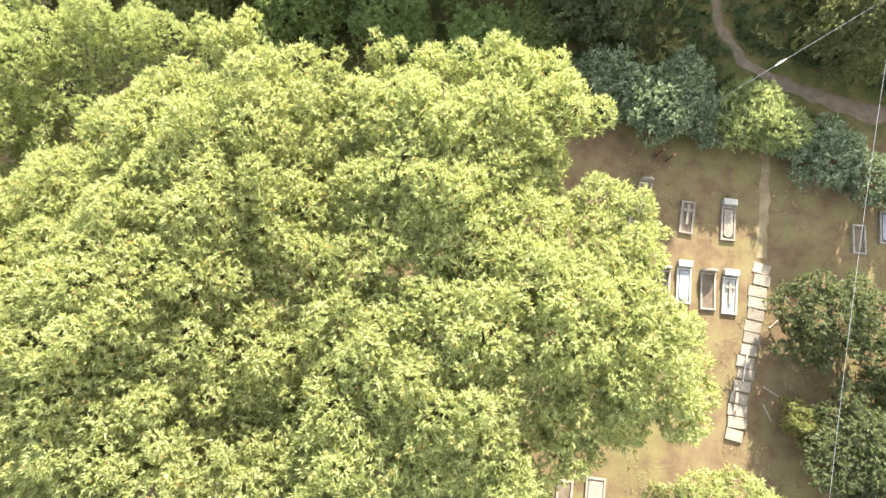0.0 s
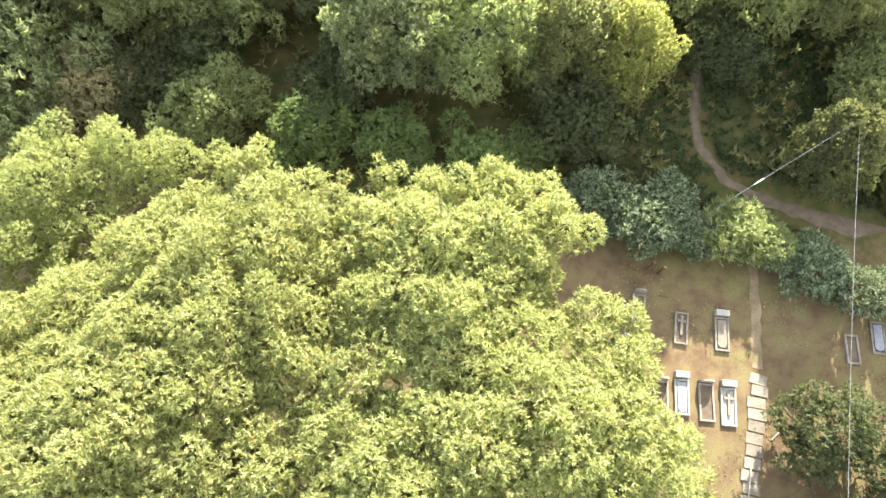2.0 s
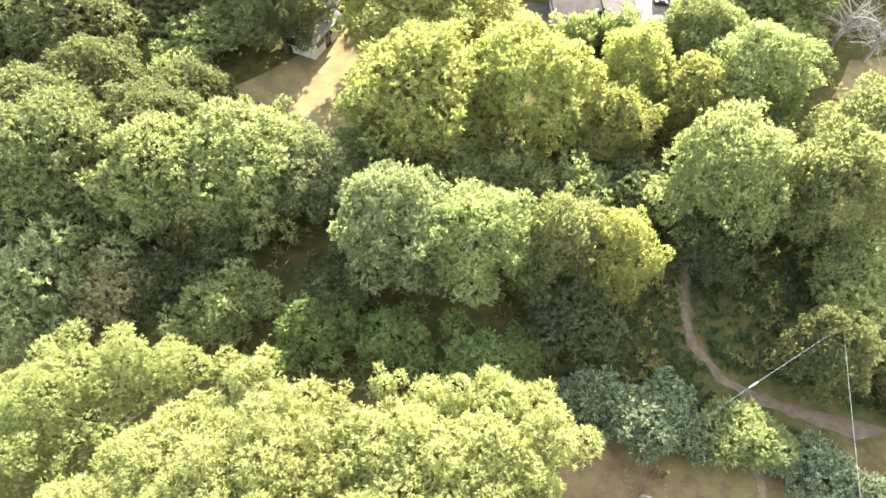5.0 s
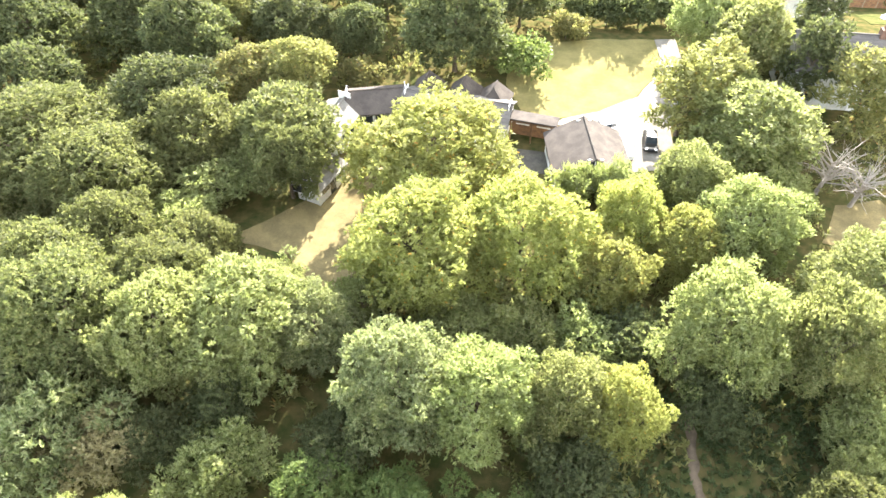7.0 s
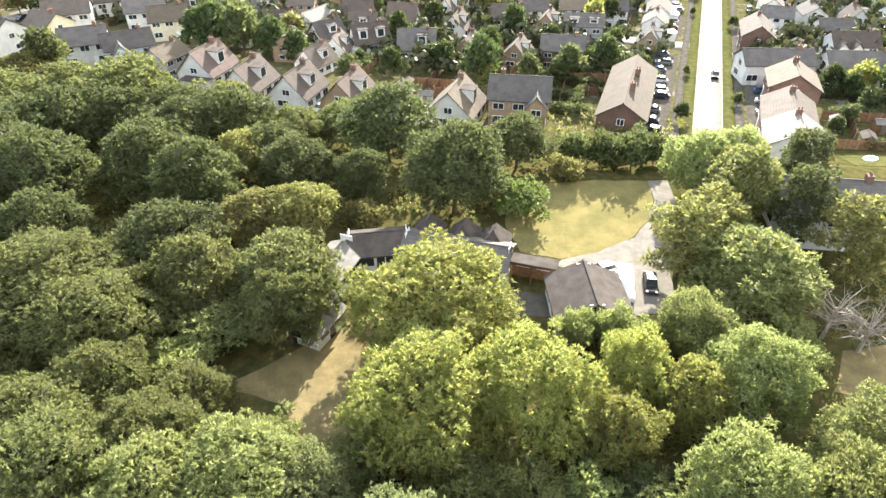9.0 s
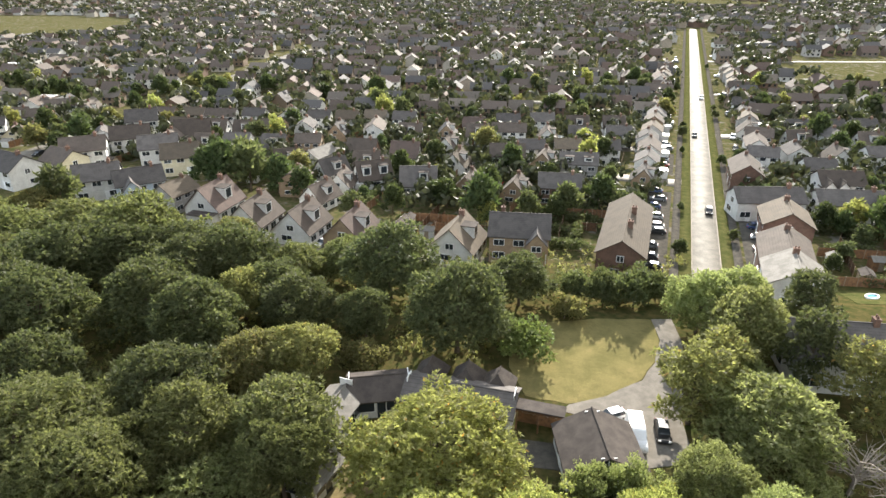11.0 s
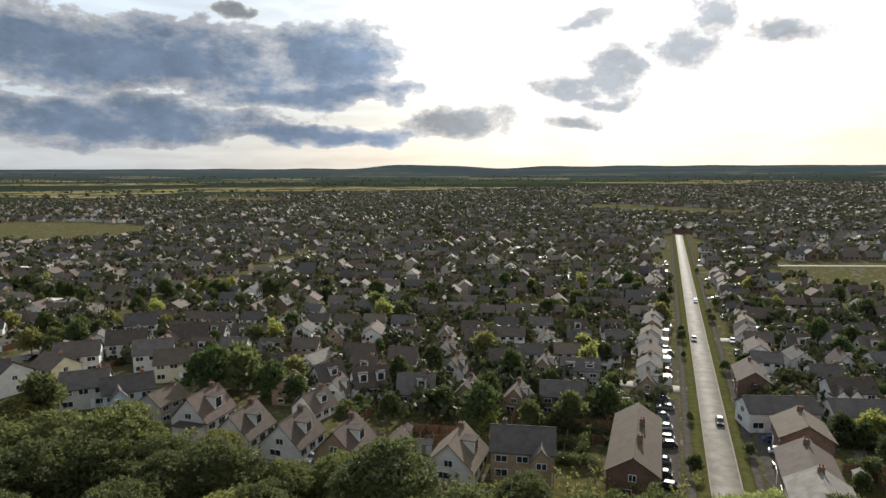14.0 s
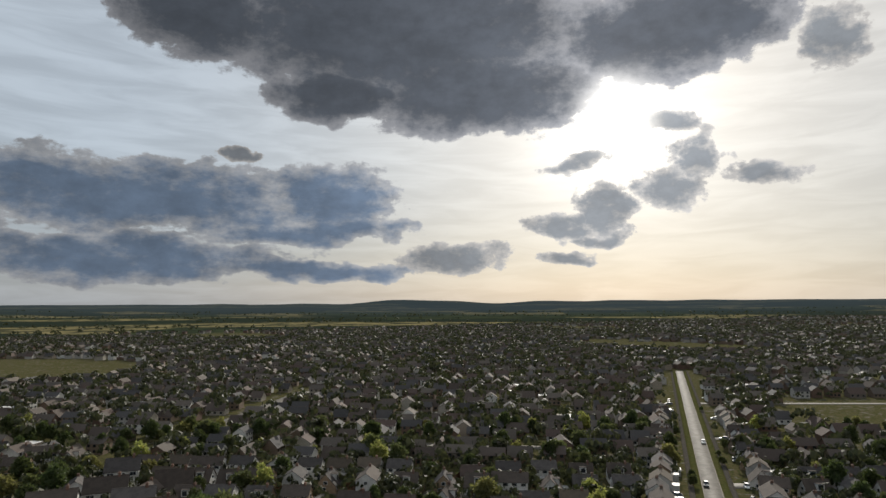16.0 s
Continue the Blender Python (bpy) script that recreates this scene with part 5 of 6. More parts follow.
def far_trees():
    """Tree crowns among the distant houses and woods beyond: tufts of broad leaves in uneven heaps, one mesh."""
    rng = np.random.default_rng(8)
    c, s = [], []
    for x, y, a in FAR:
        for _ in range(3):
            if rng.random() < 0.8:
                c.append((x + rng.uniform(-6, 6), y + rng.choice((-1, 1)) * rng.uniform(4.5, 8)))
                s.append(rng.uniform(1.4, 4.2))
    for _ in range(2600):
        y = rng.uniform(900, 2900)
        x = rng.uniform(-0.75 * y - 60, 0.8 * y + 60)
        if y - 0.55 * x > 1250:
            band = math.sin(x * 0.004 + y * 0.009) + math.sin(y * 0.021 + 1.3 + x * 0.002)
            if band > 0.25:
                c.append((x, y))
                s.append(rng.uniform(3, 6))
    taken = np.array(HOUSES)
    for _ in range(3200):
        y = rng.uniform(128, 225)
        x = rng.uniform(-0.74 * y - 40, 0.8 * y + 40)
        if y > (130 - 0.4 * x if x < -10 else 122) and abs(road_side(x, y)[0]) > 9 and ((taken - (x, y)) ** 2).sum(axis=1).min() > 14:
            c.append((x, y))
            s.append(rng.uniform(0.8, 2.8))
    c, s = np.array(c), np.array(s)
    k = 15
    n = len(c)
    d = rng.normal(0, 1, (n, k, 3))
    d /= np.linalg.norm(d, axis=2, keepdims=True)
    d[..., 2] = np.abs(d[..., 2]) * 1.0 - 0.35
    z = np.array([gz(x, y) for x, y in c])
    lump = rng.uniform(0.55, 1.05, (n, k, 1))
    p = d * s[:, None, None] * lump
    p[..., 2] += (z + s * 1.35)[:, None]
    p[..., :2] += c[:, None, :]
    nn = d.reshape(-1, 3)
    p = p.reshape(-1, 3)
    w = np.repeat(s, k)[:, None] * rng.uniform(0.45, 0.8, (n * k, 1))
    t = np.cross(nn, rng.normal(0, 1, nn.shape))
    t /= np.linalg.norm(t, axis=1, keepdims=True)
    b = np.cross(nn, t)
    v = np.stack([p - t * w * 0.5, p - b * w * 0.42 - nn * w * 0.1, p + t * w * 0.5, p + b * w * 0.45 - nn * w * 0.1], axis=1).reshape(-1, 3)
    tagged(arrays("distant_trees", v, np.arange(len(v)).reshape(-1, 4), leaf_material("leaf_distant", (0.03, 0.036, 0.021), (0.066, 0.069, 0.038), 0.2)), "dark green crowns among distant houses and fields", "trees", kind="stuff")


far_trees()
sheet("field", [(-432, 672), (-425, 700), (-380, 722), (-330, 716), (-322, 690), (-360, 668)], M_LAWN, 0.3, "dry yellow playing field among houses", "field", 1.0)

# ---- the hall and its yard ----
one(14.2, 56.6, 92, 6.6, 7.4, 2.3, 4.1, M_WHITE, M_FELT, "small hall with a grey-brown gable roof and white end", chimneys=(), name="hall")
one(0.9, 64.6, -15, 11.8, 5, 2.5, 3.7, M_WHITE, M_TILE_GREY, "long low hall with a grey tiled roof", chimneys=(), fine=False, name="hall")
one(-8.2, 66.2, 8, 6.5, 5, 2.4, 3.6, M_WHITE, M_FELT, "outbuilding with a mottled dark roof", chimneys=(), fine=False, name="outbuilding")
one(-12.6, 62.6, 70, 5.5, 4, 2.4, 3.2, M_WHITE, M_PALE_ROOF, "white outbuilding with dark openings", chimneys=(), fine=False, name="outbuilding")
one(-12.9, 53.6, 64, 4.6, 2.6, 2.0, 2.7, M_WHITE, M_PALE_ROOF, "white hut with a pale roof by the clearing", chimneys=(), fine=False, name="hut")
one(45, 71.5, -8, 11, 7.5, 4.9, 7.4, M_WHITE, M_TILE_GREY, "white house with a grey roof among trees")
for x, y in ((-2.5, 69.2), (1.7, 68.2), (5.2, 67.0)):
    one(x, y, 75, 3.2, 3.0, 2.1, 3.7, M_TIMBER, M_FELT, "small garden hut with a hipped grey roof", chimneys=(), hip=1.1, fine=False, name="hut")


def carport():
    """An open timber shelter between the halls: beams, posts, boarded back with two pale windows."""
    root = empty("open_shelter", 9.0, 61.2, -17)
    part("roof", boxed((-2.6, -0.2, 2.75), (2.6, 1.6, 2.92), 0.02), M_FELT, root)
    part("back_wall", boxed((-2.5, 1.3, -0.1), (2.5, 1.42, 2.75)), M_FENCE, root)
    for x in (-1.3, 1.0):
        part("window", boxed((x - 0.75, 1.2, 1.4), (x + 0.75, 1.28, 2.1), 0.01), M_FRAME, root, "pale window board")
    for x in (-2.4, -0.1, 2.3):
        part("post", boxed((x - 0.08, -0.1, -0.1), (x + 0.08, 0.06, 2.75), 0.01), M_FENCE, root)
    part("beam", boxed((-2.5, -0.12, 2.5), (2.5, 0.08, 2.74), 0.01), M_FENCE, root)
    tagged(root, "open dark timber shelter with a flat roof", "shelter")


carport()
sheet("patio", [(6.6, 56.5), (6.2, 60.5), (10.6, 59.6), (10.8, 55.8)], M_PAVE, 0.04, "grey paved patio before the shelter", "patio")

# ---- cars ----


def loft(profile, half, round_=0.12):
    """A body from a side profile (x, z), drawn in at its upper edge."""
    bm = bmesh.new()
    top = max(z for _, z in profile)
    low = min(z for _, z in profile)
    rows_ = []
    for s in (-1, 1):
        rows_.append([bm.verts.new((x, s * half * (1 - 0.16 * ((z - low) / (top - low)) ** 2), z)) for x, z in profile])
    a, b = rows_
    bm.faces.new(a)
    bm.faces.new(b[::-1])
    for i in range(len(profile)):
        j = (i + 1) % len(profile)
        bm.faces.new((a[j], a[i], b[i], b[j]))
    bmesh.ops.recalc_face_normals(bm, faces=bm.faces)
    bmesh.ops.bevel(bm, geom=[e for e in bm.edges], offset=0.05, segments=1, affect="EDGES", clamp_overlap=True)
    return bm


def car(paint, label, van=False):
    """A car along local x, nose to -x: body, glasshouse, lights, four wheels with rims."""
    root = new("van" if van else "car")
    if van:
        body = [(-2.35, 0.3), (-2.4, 0.75), (-2.2, 1.0), (-1.45, 1.15), (-0.75, 1.85), (-0.5, 1.95), (2.3, 1.95), (2.4, 1.8), (2.4, 0.3)]
        glass = [(-1.42, 1.17), (-0.78, 1.82), (0.25, 1.82), (0.25, 1.17)]
        half = 0.93
    else:
        body = [(-2.05, 0.28), (-2.12, 0.6), (-1.95, 0.78), (-1.1, 0.92), (1.75, 0.95), (2.08, 0.85), (2.1, 0.3)]
        glass = [(-1.12, 0.9), (-0.45, 1.36), (-0.1, 1.42), (1.05, 1.42), (1.35, 1.34), (1.85, 0.93)]
        half = 0.86
    b = part("body", loft(body, half), paint, root)
    part("glasshouse", loft(glass, half * (0.99 if van else 0.9)), M_PANE, root, "dark tinted glass")
    if not van:
        part("roof", boxed((-0.42, -0.6, 1.40), (1.25, 0.6, 1.46), 0.03), paint, root)
    for s in (-1, 1):
        part("headlight", boxed((body[1][0] - 0.02, s * half * 0.7 - 0.17, 0.6), (body[1][0] + 0.25, s * half * 0.7 + 0.17, 0.78), 0.04), M_LAMP, b)
        part("tail_light", boxed((body[-1][0] - 0.12, s * half * 0.75 - 0.12, 0.6), (body[-1][0] + 0.02, s * half * 0.75 + 0.12, 0.85), 0.02), M_TAIL, b)
        for x in (-1.3, 1.3):
            w = part("wheel", tube(bmesh.new(), [(x, s * (half - 0.2), 0.31), (x, s * (half + 0.01), 0.31)], [0.31, 0.31], 14), M_TYRE, root)
            part("rim", tube(bmesh.new(), [(x, s * (half - 0.02), 0.31), (x, s * (half + 0.025), 0.31)], [0.19, 0.17], 10), M_RIM, w)
    return tagged(root, label, "van" if van else "car", "parked cars")


CARS = [car(p, l) for p, l in zip(PAINT, ("white parked car by the houses", "silver parked car by the houses", "black parked car by the houses", "dark blue parked car by houses", "red parked car by the houses", "dark grey parked car by houses"))]
CAR_USED = [False] * 6


def park(k, x, y, ang, lift=0.03):
    ob = copy_thing(CARS[k], Matrix.Identity(4)) if CAR_USED[k] else CARS[k]
    CAR_USED[k] = True
    ob.matrix_basis = pose(x, y, gz(x, y) + lift, 0, 0, ang) @ Matrix.Scale(0.85, 4)
    return ob


v = car(PAINT[0], "white panel van on the gravel drive", True)
v.matrix_basis = pose(19.0, 60.3, 0.05, 0, 0, 82)
park(2, 22.0, 61.0, 80, 0.05)
park(0, 17.2, 63.4, 20, 0.05)
p = along(33.5, 1.0)
park(2, p.x, p.y, 71, 0.04)
p = along(96, -1.3)
park(5, p.x, p.y, 71, 0.04)
p = along(152, 1.4)
park(0, p.x, p.y, 71, 0.04)
rng = random.Random(19)
for k in range(17):
    s = 3 + k * 5.0 + rng.uniform(-1.2, 1.2)
    if not 46 < s < 56:
        p = along(s, -9.2 + rng.uniform(-1.2, 0.8))
        park(rng.choice((0, 1, 1, 5, 5, 2, 3, 4, 2)), p.x, p.y, 71.2 - 90 + rng.uniform(-8, 8), 0.05)
for k in range(10):
    s = 2 + k * 5.2 + rng.uniform(-0.8, 0.8)
    p = along(s, 9.6 + rng.uniform(-0.4, 0.4))
    if not 42 < s < 52:
        park(rng.choice((0, 1, 2, 3, 4, 5)), p.x, p.y, 71.2 + 90 + rng.uniform(-8, 8), 0.05)
for k in range(14):
    s = 84 + k * 15 + rng.uniform(-4, 4)
    p = along(s, rng.choice((-9, 9)))
    park(rng.choice((0, 1, 2, 0, 5)), p.x, p.y, rng.choice((71, -19)), 0.05)
for x, y, a, k in ((-22.5, 117.8, 70, 0), (-23.6, 114.4, 68, 1), (8.6, 143, 70, 0), (11.0, 147, 60, 4), (-60, 124, 75, 4), (-100, 176, 75, 0), (-104, 182, 80, 1), (-101, 203, 75, 0), (-110, 172, 78, 2), (-32.5, 117.5, 70, 5)):
    park(k, x, y, a, 0.05)
for side, s0, s1 in ((-1, 2, 44), (1, 2, 40), (-1, 57, 75), (1, 54, 70)):
    strip("forecourt", [along(s0, side * 9.2), along(s1, side * 9.2)], [5.4], M_PAVE, 0.045, "worn paved forecourt before the houses", "forecourt", 9)

# ---- gardens: sheds, fences, hedges ----


def shed(mat, roof, label):
    root = new("shed")
    part("wall", gable_body(2.6, 2.0, 1.8, 2.3), mat, root)
    part("roof", gable_roof(2.6, 2.0, 1.8, 2.3, 0.15, 0.06), roof, root)
    part("door", boxed((-0.4, -1.05, 0), (0.4, -0.97, 1.7), 0.01), M_TIMBER, root)
    return tagged(root, label, "shed", "garden sheds")


SHEDS = [shed(M_TIMBER, M_FELT, "timber garden shed with felt roof"), shed(M_WHITE, M_PALE_ROOF, "white garden outbuilding with pale roof"), shed(M_FENCE, M_PALE_ROOF, "brown shed with a pale roof")]
USED_S = [False] * 3


def fence(length, label):
    """A run of boarded panels between posts."""
    root = new("garden_fence")
    n = max(1, round(length / 1.9))
    step = length / n
    posts, boards = bmesh.new(), bmesh.new()
    for i in range(n + 1):
        box(posts, (i * step - 0.05, -0.05, -0.2), (i * step + 0.05, 0.05, 1.85))
    for i in range(n):
        for j in range(8):
            x = i * step + 0.06 + (step - 0.12) * j / 8
            box(boards, (x, -0.015 + 0.012 * (j % 2), 0.05), (x + (step - 0.12) / 8 + 0.01, 0.005 + 0.012 * (j % 2), 1.75))
    tagged(part("fence_frame", posts, M_TIMBER, root), kind="stuff")
    tagged(part("boarding", boards, M_FENCE, root), kind="stuff")
    return tagged(root, label, "fence", "garden fences")


FENCES = [fence(13.3, "brown boarded garden fence between plots"), fence(9.5, "weathered boarded fence behind houses")]
USED_F = [False] * 2


def hedge(seed):
    rng = np.random.default_rng(seed)
    root = new("hedge")
    boughs = [(x, rng.uniform(-0.15, 0.15), 0.85, 0.85) for x in np.arange(-3, 3.1, 0.75)]
    v_, f_ = foliage(boughs, 5, 4, 0.5, 0.27, rng, -0.9, 0.4, 0.95)
    arrays("leaves", v_, f_, L_DARK, root)
    bm = bmesh.new()
    for x in np.arange(-2.8, 3, 0.7):
        tube(bm, [(x, 0, -0.1), (x + 0.1, 0, 1.0)], [0.04, 0.02], 4)
    part("stems", bm, M_BARK, root)
    return tagged(root, "clipped dark green garden hedge", "hedge", "garden hedges")


HEDGES = [hedge(71)]
USED_H = [False]


def drop(protos, used, k, x, y, ang):
    m = pose(x, y, gz(x, y), 0, 0, ang)
    if used[k]:
        return copy_thing(protos[k], m)
    used[k] = True
    protos[k].matrix_basis = m
    return protos[k]


rng = random.Random(29)
count = [0, 0, 0]
for x, y in HOUSES[:130]:
    if y < 105 or y > 260:
        continue
    for kind in range(3):
        for _ in range(3):
            px, py = x + rng.uniform(-7, 7), y + rng.choice((-1, 1)) * rng.uniform(6.5, 10)
            off, s = road_side(px, py)
            if abs(off) < 12.5 or py < (128 - 0.4 * px if px < -10 else 112) or any((px - a) ** 2 + (py - b) ** 2 < 30 for a, b in HOUSES):
                continue
            if kind == 0 and count[0] < 45:
                drop(SHEDS, USED_S, rng.choice((0, 1, 1, 2)), px, py, rng.choice((-8, 82, 172)))
            elif kind == 1 and count[1] < 70:
                drop(FENCES, USED_F, rng.choice((0, 1)), px, py, 75 + rng.uniform(-5, 5))
            elif kind == 2 and count[2] < 70:
                drop(HEDGES, USED_H, 0, px, py, rng.choice((75, -8, -8)))
            count[kind] += 1
            break
for x, y, a in ((-12, 121, -20), (-3, 121, -10), (-20, 124, 70), (-10, 126.5, -10), (20, 117, 75), (24, 121, -8), (19, 129, -8), (58, 104, 70), (60.5, 98.5, -8), (66, 102, 70), (64, 109.5, -8), (73, 97, 70), (76, 108, -8)):
    drop(FENCES, USED_F, 0, x, y, a)
for k, x, y, a in ((0, 66.5, 99.5, 72), (2, 71.5, 104.5, -8), (1, 64.5, 105.5, 72), (0, 76.5, 101, 72), (2, 79, 112, -8)):
    drop(SHEDS, USED_S, k, x, y, a)
for x, y, a in ((69, 98, -8), (75.5, 104.5, 70), (70, 110.5, -10), (82, 106, 70)):
    drop(HEDGES, USED_H, 0, x, y, a)
for k in range(11):
    p = along(2 + k * 7.2, -12.6 if k % 2 else 12.8)
    if k not in (6, 7):
        drop(HEDGES, USED_H, 0, p.x, p.y, 71.2)
for k in range(5):
    p = along(6 + k * 6.6, -19.5)
    drop(HEDGES, USED_H, 0, p.x - 3, p.y + 2, 71.2 if k % 2 else -19)


def paddling_pool():
    root = empty("paddling_pool", 63.5, 93.0, 20)
    bm = bmesh.new()
    ring = [(1.1 * math.cos(k * math.tau / 20), 0.7 * math.sin(k * math.tau / 20), 0.22) for k in range(21)]
    tube(bm, ring, [0.16] * 21, 7)
    part("rim", bm, M_FRAME, root, "white inflated rim")
    part("water", tube(bmesh.new(), [(0, 0, 0.02), (0, 0, 0.2)], [0.68, 0.68], 20), M_POOL, root, "blue water")
    tagged(root, "blue inflatable paddling pool on a lawn", "pool")


paddling_pool()
sheet("lawn", [(59.5, 90), (60, 97), (67, 96), (67.5, 89)], M_VERGE, 0.03, "green back lawn beside the white house", "lawn", 0.1)
sheet("lawn", [tuple(along(24, 14)), tuple(along(24, 9)), tuple(along(31, 9)), tuple(along(31, 14))], M_LAWN, 0.06, "dry front lawn before a brick house", "lawn", 0.1)

# ---- graves ----


def ring_kerb(L, W, t=0.12, h=0.16):
    bm = bmesh.new()
    box(bm, (-W / 2, -L / 2, -0.1), (-W / 2 + t, L / 2, h), 0.015)
    box(bm, (W / 2 - t, -L / 2, -0.1), (W / 2, L / 2, h), 0.015)
    box(bm, (-W / 2 + t + 0.002, -L / 2 + 0.002, -0.1), (W / 2 - t - 0.002, -L / 2 + t, h - 0.006), 0.015)
    box(bm, (-W / 2 + t + 0.002, L / 2 - t, -0.1), (W / 2 - t - 0.002, L / 2 - 0.002, h - 0.006), 0.015)
    return bm


def round_slab(W, L, z0, z1, n=10):
    """A ledger with a rounded foot."""
    bm = bmesh.new()
    pts = [(-W / 2, L / 2), (-W / 2, -L / 2 + W / 2)] + [(-W / 2 * math.cos(k * math.pi / n), -L / 2 + W / 2 - W / 2 * math.sin(k * math.pi / n)) for k in range(1, n)] + [(W / 2, -L / 2 + W / 2), (W / 2, L / 2)]
    f = bm.faces.new([bm.verts.new((x, y, z0)) for x, y in pts])
    made = bmesh.ops.extrude_face_region(bm, geom=[f])
    bmesh.ops.translate(bm, verts=[q for q in made["geom"] if isinstance(q, bmesh.types.BMVert)], vec=(0, 0, z1 - z0))
    bmesh.ops.recalc_face_normals(bm, faces=bm.faces)
    return bm


def cross_mesh(L, W, z0, z1, t=0.16):
    bm = boxed((-t / 2, -L / 2, z0), (t / 2, L / 2, z1), 0.02)
    box(bm, (-W / 2, L * 0.16, z0), (-t / 2 - 0.002, L * 0.16 + t, z1 - 0.003), 0.015)
    box(bm, (t / 2 + 0.002, L * 0.16, z0), (W / 2, L * 0.16 + t, z1 - 0.003), 0.015)
    return bm


def headstone(W, H, t=0.12):
    """An upright stone with a round top, standing at y = 0."""
    bm = bmesh.new()
    n = 8
    pts = [(-W / 2, -0.1), (W / 2, -0.1)] + [(W / 2 * math.cos(k * math.pi / n), H - W / 2 + W / 2 * math.sin(k * math.pi / n)) for k in range(n + 1)]
    f = bm.faces.new([bm.verts.new((x, 0, z)) for x, z in pts])
    made = bmesh.ops.extrude_face_region(bm, geom=[f])
    bmesh.ops.translate(bm, verts=[q for q in made["geom"] if isinstance(q, bmesh.types.BMVert)], vec=(0, t, 0))
    bmesh.ops.recalc_face_normals(bm, faces=bm.faces)
    return bm


def moved(bm, x, y, z=0.0):
    bm.transform(Matrix.Translation((x, y, z)))
    return bm


def grave(x, y, ang, L, W, stone, label, bed=M_TRACK, ledger=None, cross=None, head=None, block=None):
    root = empty("grave", x, y, ang)
    part("kerb", ring_kerb(L, W), stone, root)
    part("bed", boxed((-W / 2 + 0.1, -L / 2 + 0.1, -0.1), (W / 2 - 0.1, L / 2 - 0.1, 0.07)), bed, root)
    if ledger:
        part("ledger", round_slab(W - 0.32, L - 0.4, 0.06, 0.17), ledger, root)
    if cross:
        part("cross", moved(cross_mesh(L * 0.62, W * 0.66, 0.07, 0.2), 0, L * 0.08), cross, root)
    if head:
        part("headstone", moved(headstone(W * 0.95, 0.8), 0, L / 2 + 0.03), head, root)
    if block:
        part("head_block", boxed((-W / 2 + 0.02, L / 2 + 0.04, -0.1), (W / 2 - 0.02, L / 2 + 0.42, 0.42), 0.03), block, root)
    return tagged(root, label, "grave", "graves")


grave(14.58, 8.8, -9, 2.0, 0.82, M_STONE, "stone kerbed grave with a lying stone cross", cross=M_SLAB)
grave(17.0, 8.45, -6, 2.1, 0.86, M_STONE, "stone kerbed grave with rounded ledger slab", ledger=M_SLAB, block=M_MARBLE)
grave(14.15, 4.7, -5, 2.1, 0.86, M_MARBLE, "pale grave with a grey granite ledger", ledger=M_GRANITE, bed=M_GRANITE, block=M_MARBLE)
grave(15.55, 4.4, -4, 2.2, 0.9, M_STONE, "old kerbed grave with sunken bare bed", head=M_STONE)
grave(16.8, 4.15, -6, 2.2, 0.9, M_MARBLE, "white marble grave with a dark cross", bed=M_MARBLE, cross=M_STONE, block=M_MARBLE)
grave(12.9, 4.6, -5, 2.1, 0.9, M_STONE, "weathered grave with a rounded headstone", head=M_STONE)
grave(10.9, 9.3, -8, 2.0, 0.85, M_STONE, "stone kerbed grave half under tree branches")
grave(12.1, 10.0, -8, 1.9, 0.8, M_STONE, "low worn kerbed grave", head=M_STONE)
grave(8.6, -7.2, -6, 2.3, 1.1, M_STONE, "broad kerbed grave with a stone border", ledger=M_SLAB)
grave(6.9, -7.3, -6, 2.2, 0.9, M_STONE, "kerbed grave under the tree's edge")
grave(26.4, 8.3, -6, 2.0, 0.85, M_STONE, "stone kerbed grave beside laurel", ledger=M_GRANITE)
grave(24.7, 7.6, -4, 1.8, 0.8, M_STONE, "small worn kerbed grave")
for x, y in ((13.0, 12.6), (13.6, 12.3)):
    root = empty("gate_post", x, y)
    part("post", boxed((-0.07, -0.07, -0.1), (0.07, 0.07, 1.25), 0.015), M_FENCE, root)
    part("cap", boxed((-0.09, -0.09, 1.25), (0.09, 0.09, 1.31), 0.015), M_FENCE, root)
    tagged(root, "dark timber gate post by the hedge", "post", "gate posts")


def stick(x, y, ang, length, r, mat, label, z=0.05):
    bm = bmesh.new()
    rr = random.Random(x)
    pts = [(length * t, rr.uniform(-0.03, 0.03) * length, rr.uniform(0, 0.02)) for t in (0, 0.3, 0.65, 1)]
    tube(bm, pts, [r, r * 0.95, r * 0.8, r * 0.5], 6)
    ob = part("stick", bm, mat)
    ob.matrix_basis = pose(x, y, gz(x, y) + z, 0, 0, ang)
    tagged(ob, label, "stick", "fallen sticks")


for x, y, a, ln in ((19.9, 4.4, -55, 0.9), (19.0, 2.3, 42, 0.9), (18.4, -1.0, -35, 1.0), (18.3, -2.0, -65, 1.0), (22.6, 11.0, 20, 0.8)):
    stick(x, y, a, ln, 0.035, M_DEADWOOD, "pale fallen stick on dry soil")
stick(17.55, 0.9, -102, 1.7, 0.055, M_MARBLE, "long pale pole lying on paving slabs", 0.16)
stick(16.8, -1.0, -100, 2.0, 0.05, M_BARK, "dark pole lying beside paving slabs", 0.06)


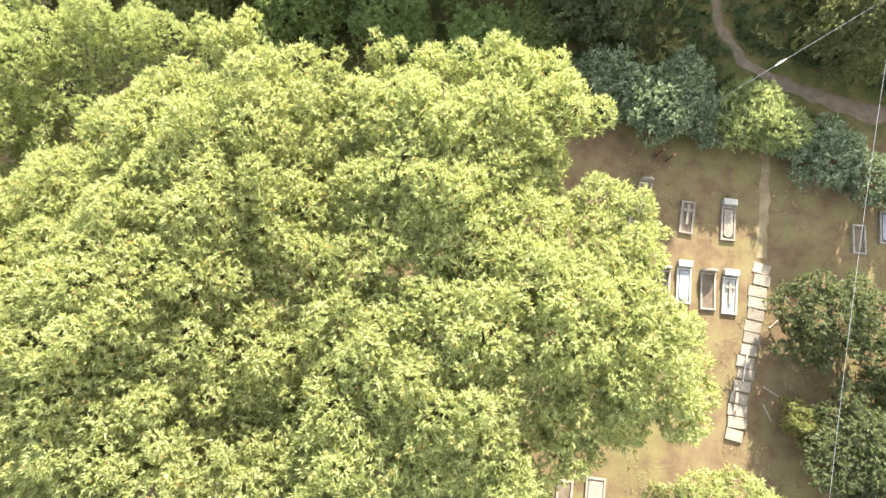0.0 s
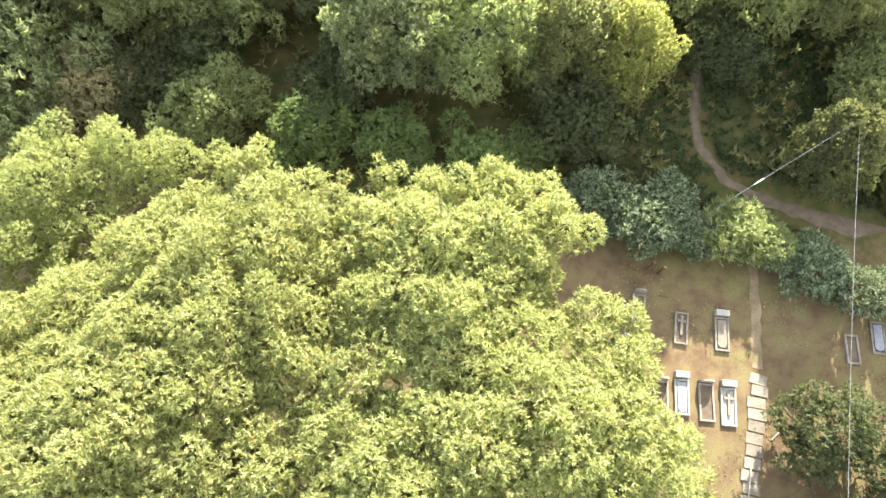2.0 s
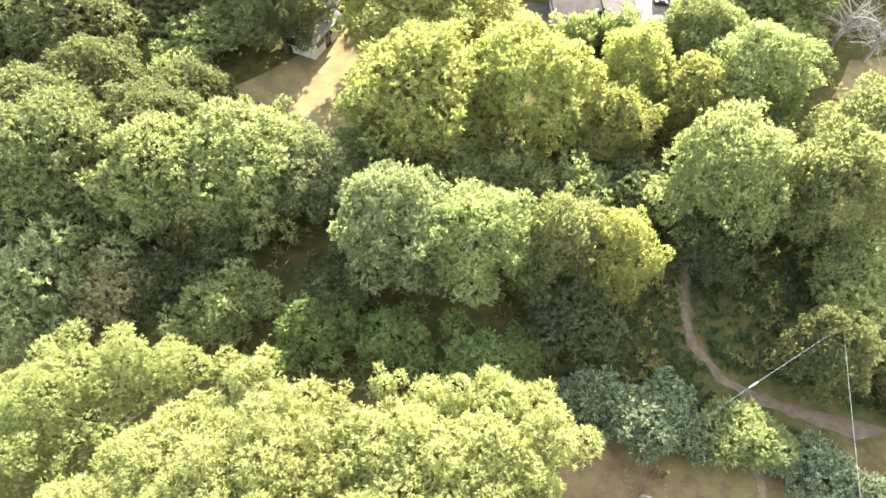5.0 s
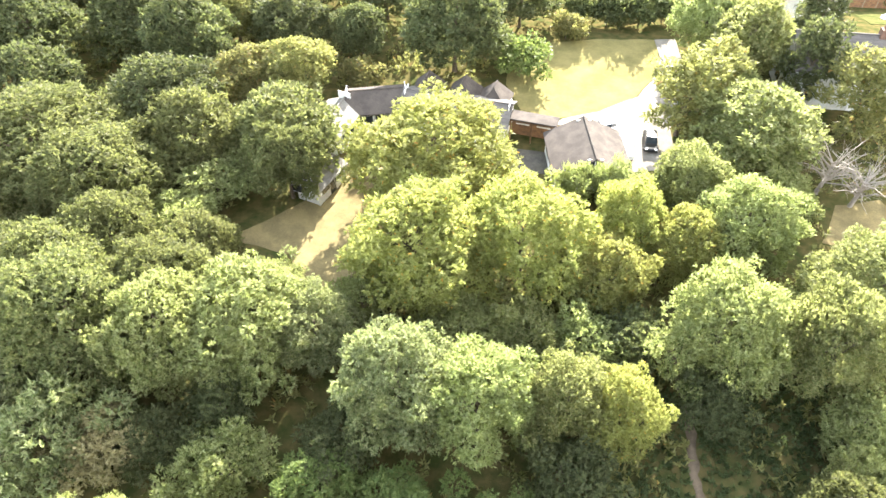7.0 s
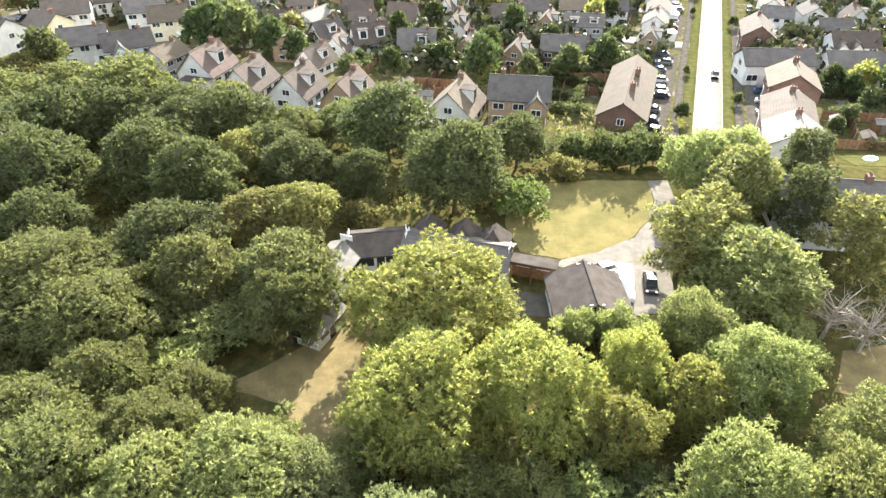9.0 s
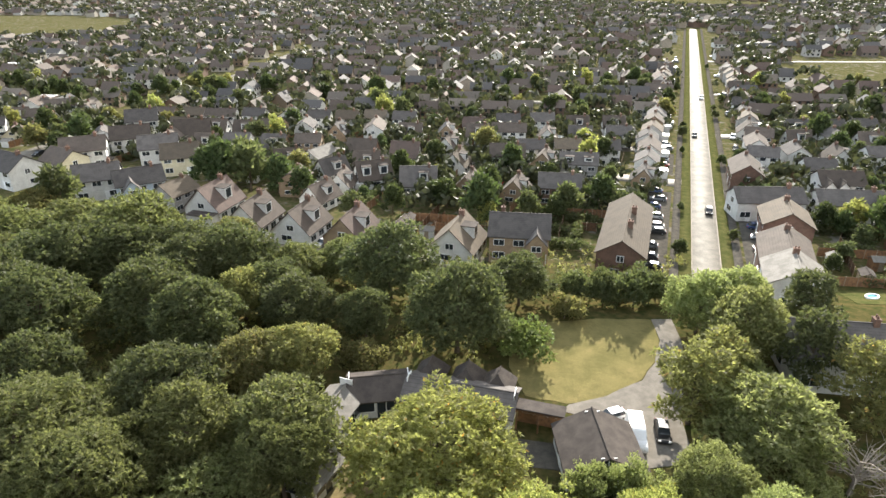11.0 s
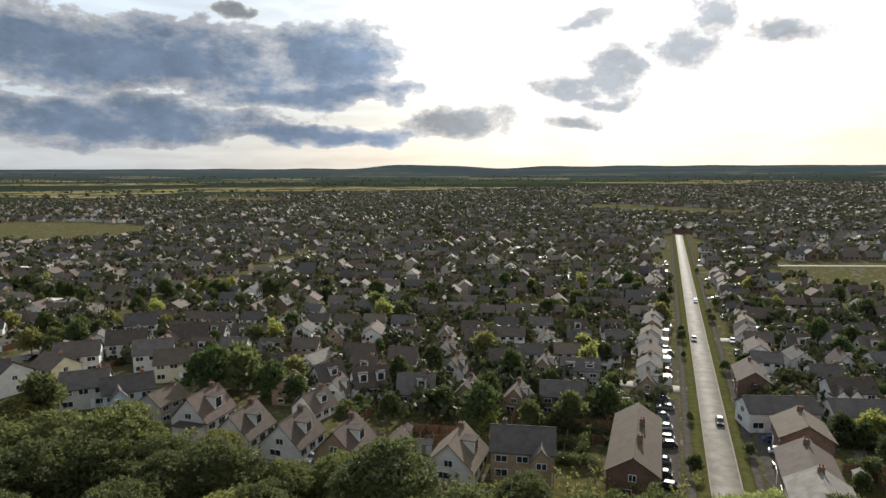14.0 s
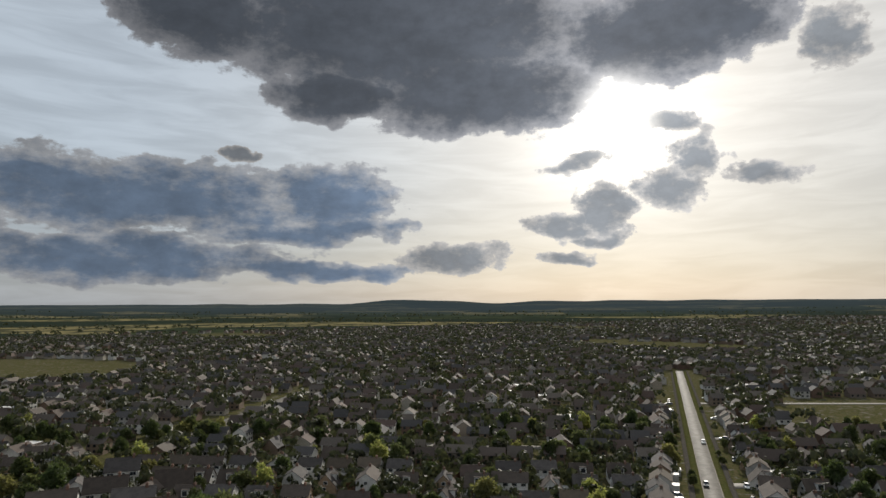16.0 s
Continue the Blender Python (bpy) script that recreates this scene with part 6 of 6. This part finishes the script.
def slab_path():
    root = empty("slab_path", 0, 0, z=0)
    rr = random.Random(4)
    meshes = [boxed((-0.5, -0.31, -0.1), (0.5, 0.31, 0.09), 0.02) for _ in range(2)]
    shared = []
    for bm in meshes:
        me = bpy.data.meshes.new("paving_slab")
        bm.to_mesh(me)
        bm.free()
        me.materials.append(M_SLAB)
        shared.append(me)
    a, b = Vector((18.85, 5.75)), Vector((16.55, -3.7))
    n = 15
    for i in range(n):
        q = a.lerp(b, i / (n - 1))
        ob = new("paving_slab", shared[i % 2])
        ob.parent = root
        ob.matrix_basis = pose(q.x + rr.uniform(-0.09, 0.09), q.y, rr.uniform(-0.015, 0.03), rr.uniform(-1.5, 1.5), rr.uniform(-1.5, 1.5), -13 + rr.uniform(-5, 5)) @ Matrix.Diagonal((rr.uniform(0.92, 1.12), 1, 1, 1))
    tagged(root, "row of uneven pale concrete paving slabs", "path", kind="structure")


slab_path()


def wire(name, points, r, label, category):
    bm = bmesh.new()
    tube(bm, points, [r] * len(points), 6)
    return tagged(part(name, bm, M_CABLE), label, category)


def utility_pole():
    root = empty("utility_pole", 23.2, 19.2)
    part("pole", tube(bmesh.new(), [(0, 0, -0.3), (0, 0, 6.6)], [0.13, 0.1], 9), M_TIMBER, root)
    cable = part("cable", tube(bmesh.new(), [(t * -9.0 + 0.35, t * -41.2, 6.7 - 1.3 * 4 * t * (1 - t) * 0.5) for t in np.linspace(0, 1, 14)], [0.010] * 14, 6), M_CABLE, root, "thin grey overhead cable")
    stay = part("stay_wire", tube(bmesh.new(), [(0, 0, 6.5), (-4.55, -2.5, 4.2), (-7.6, -4.2, 2.5)], [0.012] * 3, 6), M_CABLE, root, "pale stay wire")
    part("insulator", tube(bmesh.new(), [(-4.3, -2.36, 4.33), (-4.55, -2.5, 4.2), (-4.8, -2.64, 4.06)], [0.03, 0.055, 0.03], 8), M_PORCELAIN, stay)
    tagged(root, "wooden utility pole with cable and stay among bushes", "utility pole")


utility_pole()

# low growth on the wood floor
wood_rng = np.random.default_rng(44)


def undergrowth():
    cs = []
    while len(cs) < 2000:
        x, y = wood_rng.uniform(-95, 60), wood_rng.uniform(16, 104)
        if abs(x) > y * 0.85 + 24:
            continue
        if 5 < x < 33 and 53 < y < 89 or -22 < x < -5 and 37 < y < 58 or -16 < x < 8 and 58 < y < 72 or 35 < x < 44 and 44 < y < 52:
            continue
        if y < 17.5 and x > 8.0 or (16.4 < x < 19.4 and 19 < y < 36) or (17 < x and y < 20.5 - (x - 17) * 0.3 and y < 20) or (x > 38 and y > 62):
            continue
        cs.append((x, y, wood_rng.uniform(0.1, 1.1)))
    c = np.array(cs)
    n = np.tile(np.array((0, 0, 1.0)), (len(c), 1)) + wood_rng.normal(0, 0.3, (len(c), 3))
    c = np.repeat(c, 5, axis=0) + wood_rng.normal(0, 0.55, (len(c) * 5, 3)) * np.array((1, 1, 0.35))
    c[:, 2] = np.maximum(c[:, 2], 0.05)
    v_, f_ = leaves(c, np.repeat(n, 5, axis=0), 9, 0.5, 0.22, wood_rng, 1.1)
    tagged(arrays("undergrowth", v_, f_, L_OLIVE), "low brambles and nettles on the wood floor", "undergrowth", kind="stuff")
    line = [(18.0, 34), (17.9, 27.2), (17.2, 23.5), (17.3, 21.2), (18.6, 18.9), (20.5, 17.6), (22.8, 16.7), (27.7, 14.9), (40, 12)]
    cs = []
    while len(cs) < 2600:
        x, y = wood_rng.uniform(8, 32), wood_rng.uniform(13.5, 32)
        gap = min(inside([a, b, ((a[0] + b[0]) / 2, (a[1] + b[1]) / 2 + 0.01)], x, y)[1] for a, b in zip(line, line[1:]))
        if gap > (0.5 if y > 19 else 1.5) and y > 17.2 - 0.25 * max(0, x - 14):
            cs.append((x, y, wood_rng.uniform(0.05, 0.4)))
    c = np.array(cs)
    v_, f_ = leaves(c, np.tile(np.array((0, 0, 1.0)), (len(c), 1)) + wood_rng.normal(0, 0.3, (len(c), 3)), 16, 0.3, 0.11, wood_rng, 1.3)
    tagged(arrays("undergrowth", v_, f_, L_GARDEN), "dark ivy and nettles beside the footpath", "undergrowth", kind="stuff")
    c = np.stack([wood_rng.uniform(7, 30, 5200), wood_rng.uniform(-9, 14, 5200), np.full(5200, 0.02)], axis=1)
    keep = [noise.noise(Vector((x * 0.35, y * 0.35, 1.7))) > 0.12 for x, y, _ in c]
    c = c[keep]
    v_, f_ = leaves(c, np.tile(np.array((0, 0, 1.0)), (len(c), 1)), 4, 0.16, 0.035, wood_rng, 1.2)
    tagged(arrays("dry_grass", v_, f_, L_TAN), "tufts of dry grass among the graves", "grass", kind="stuff")


undergrowth()
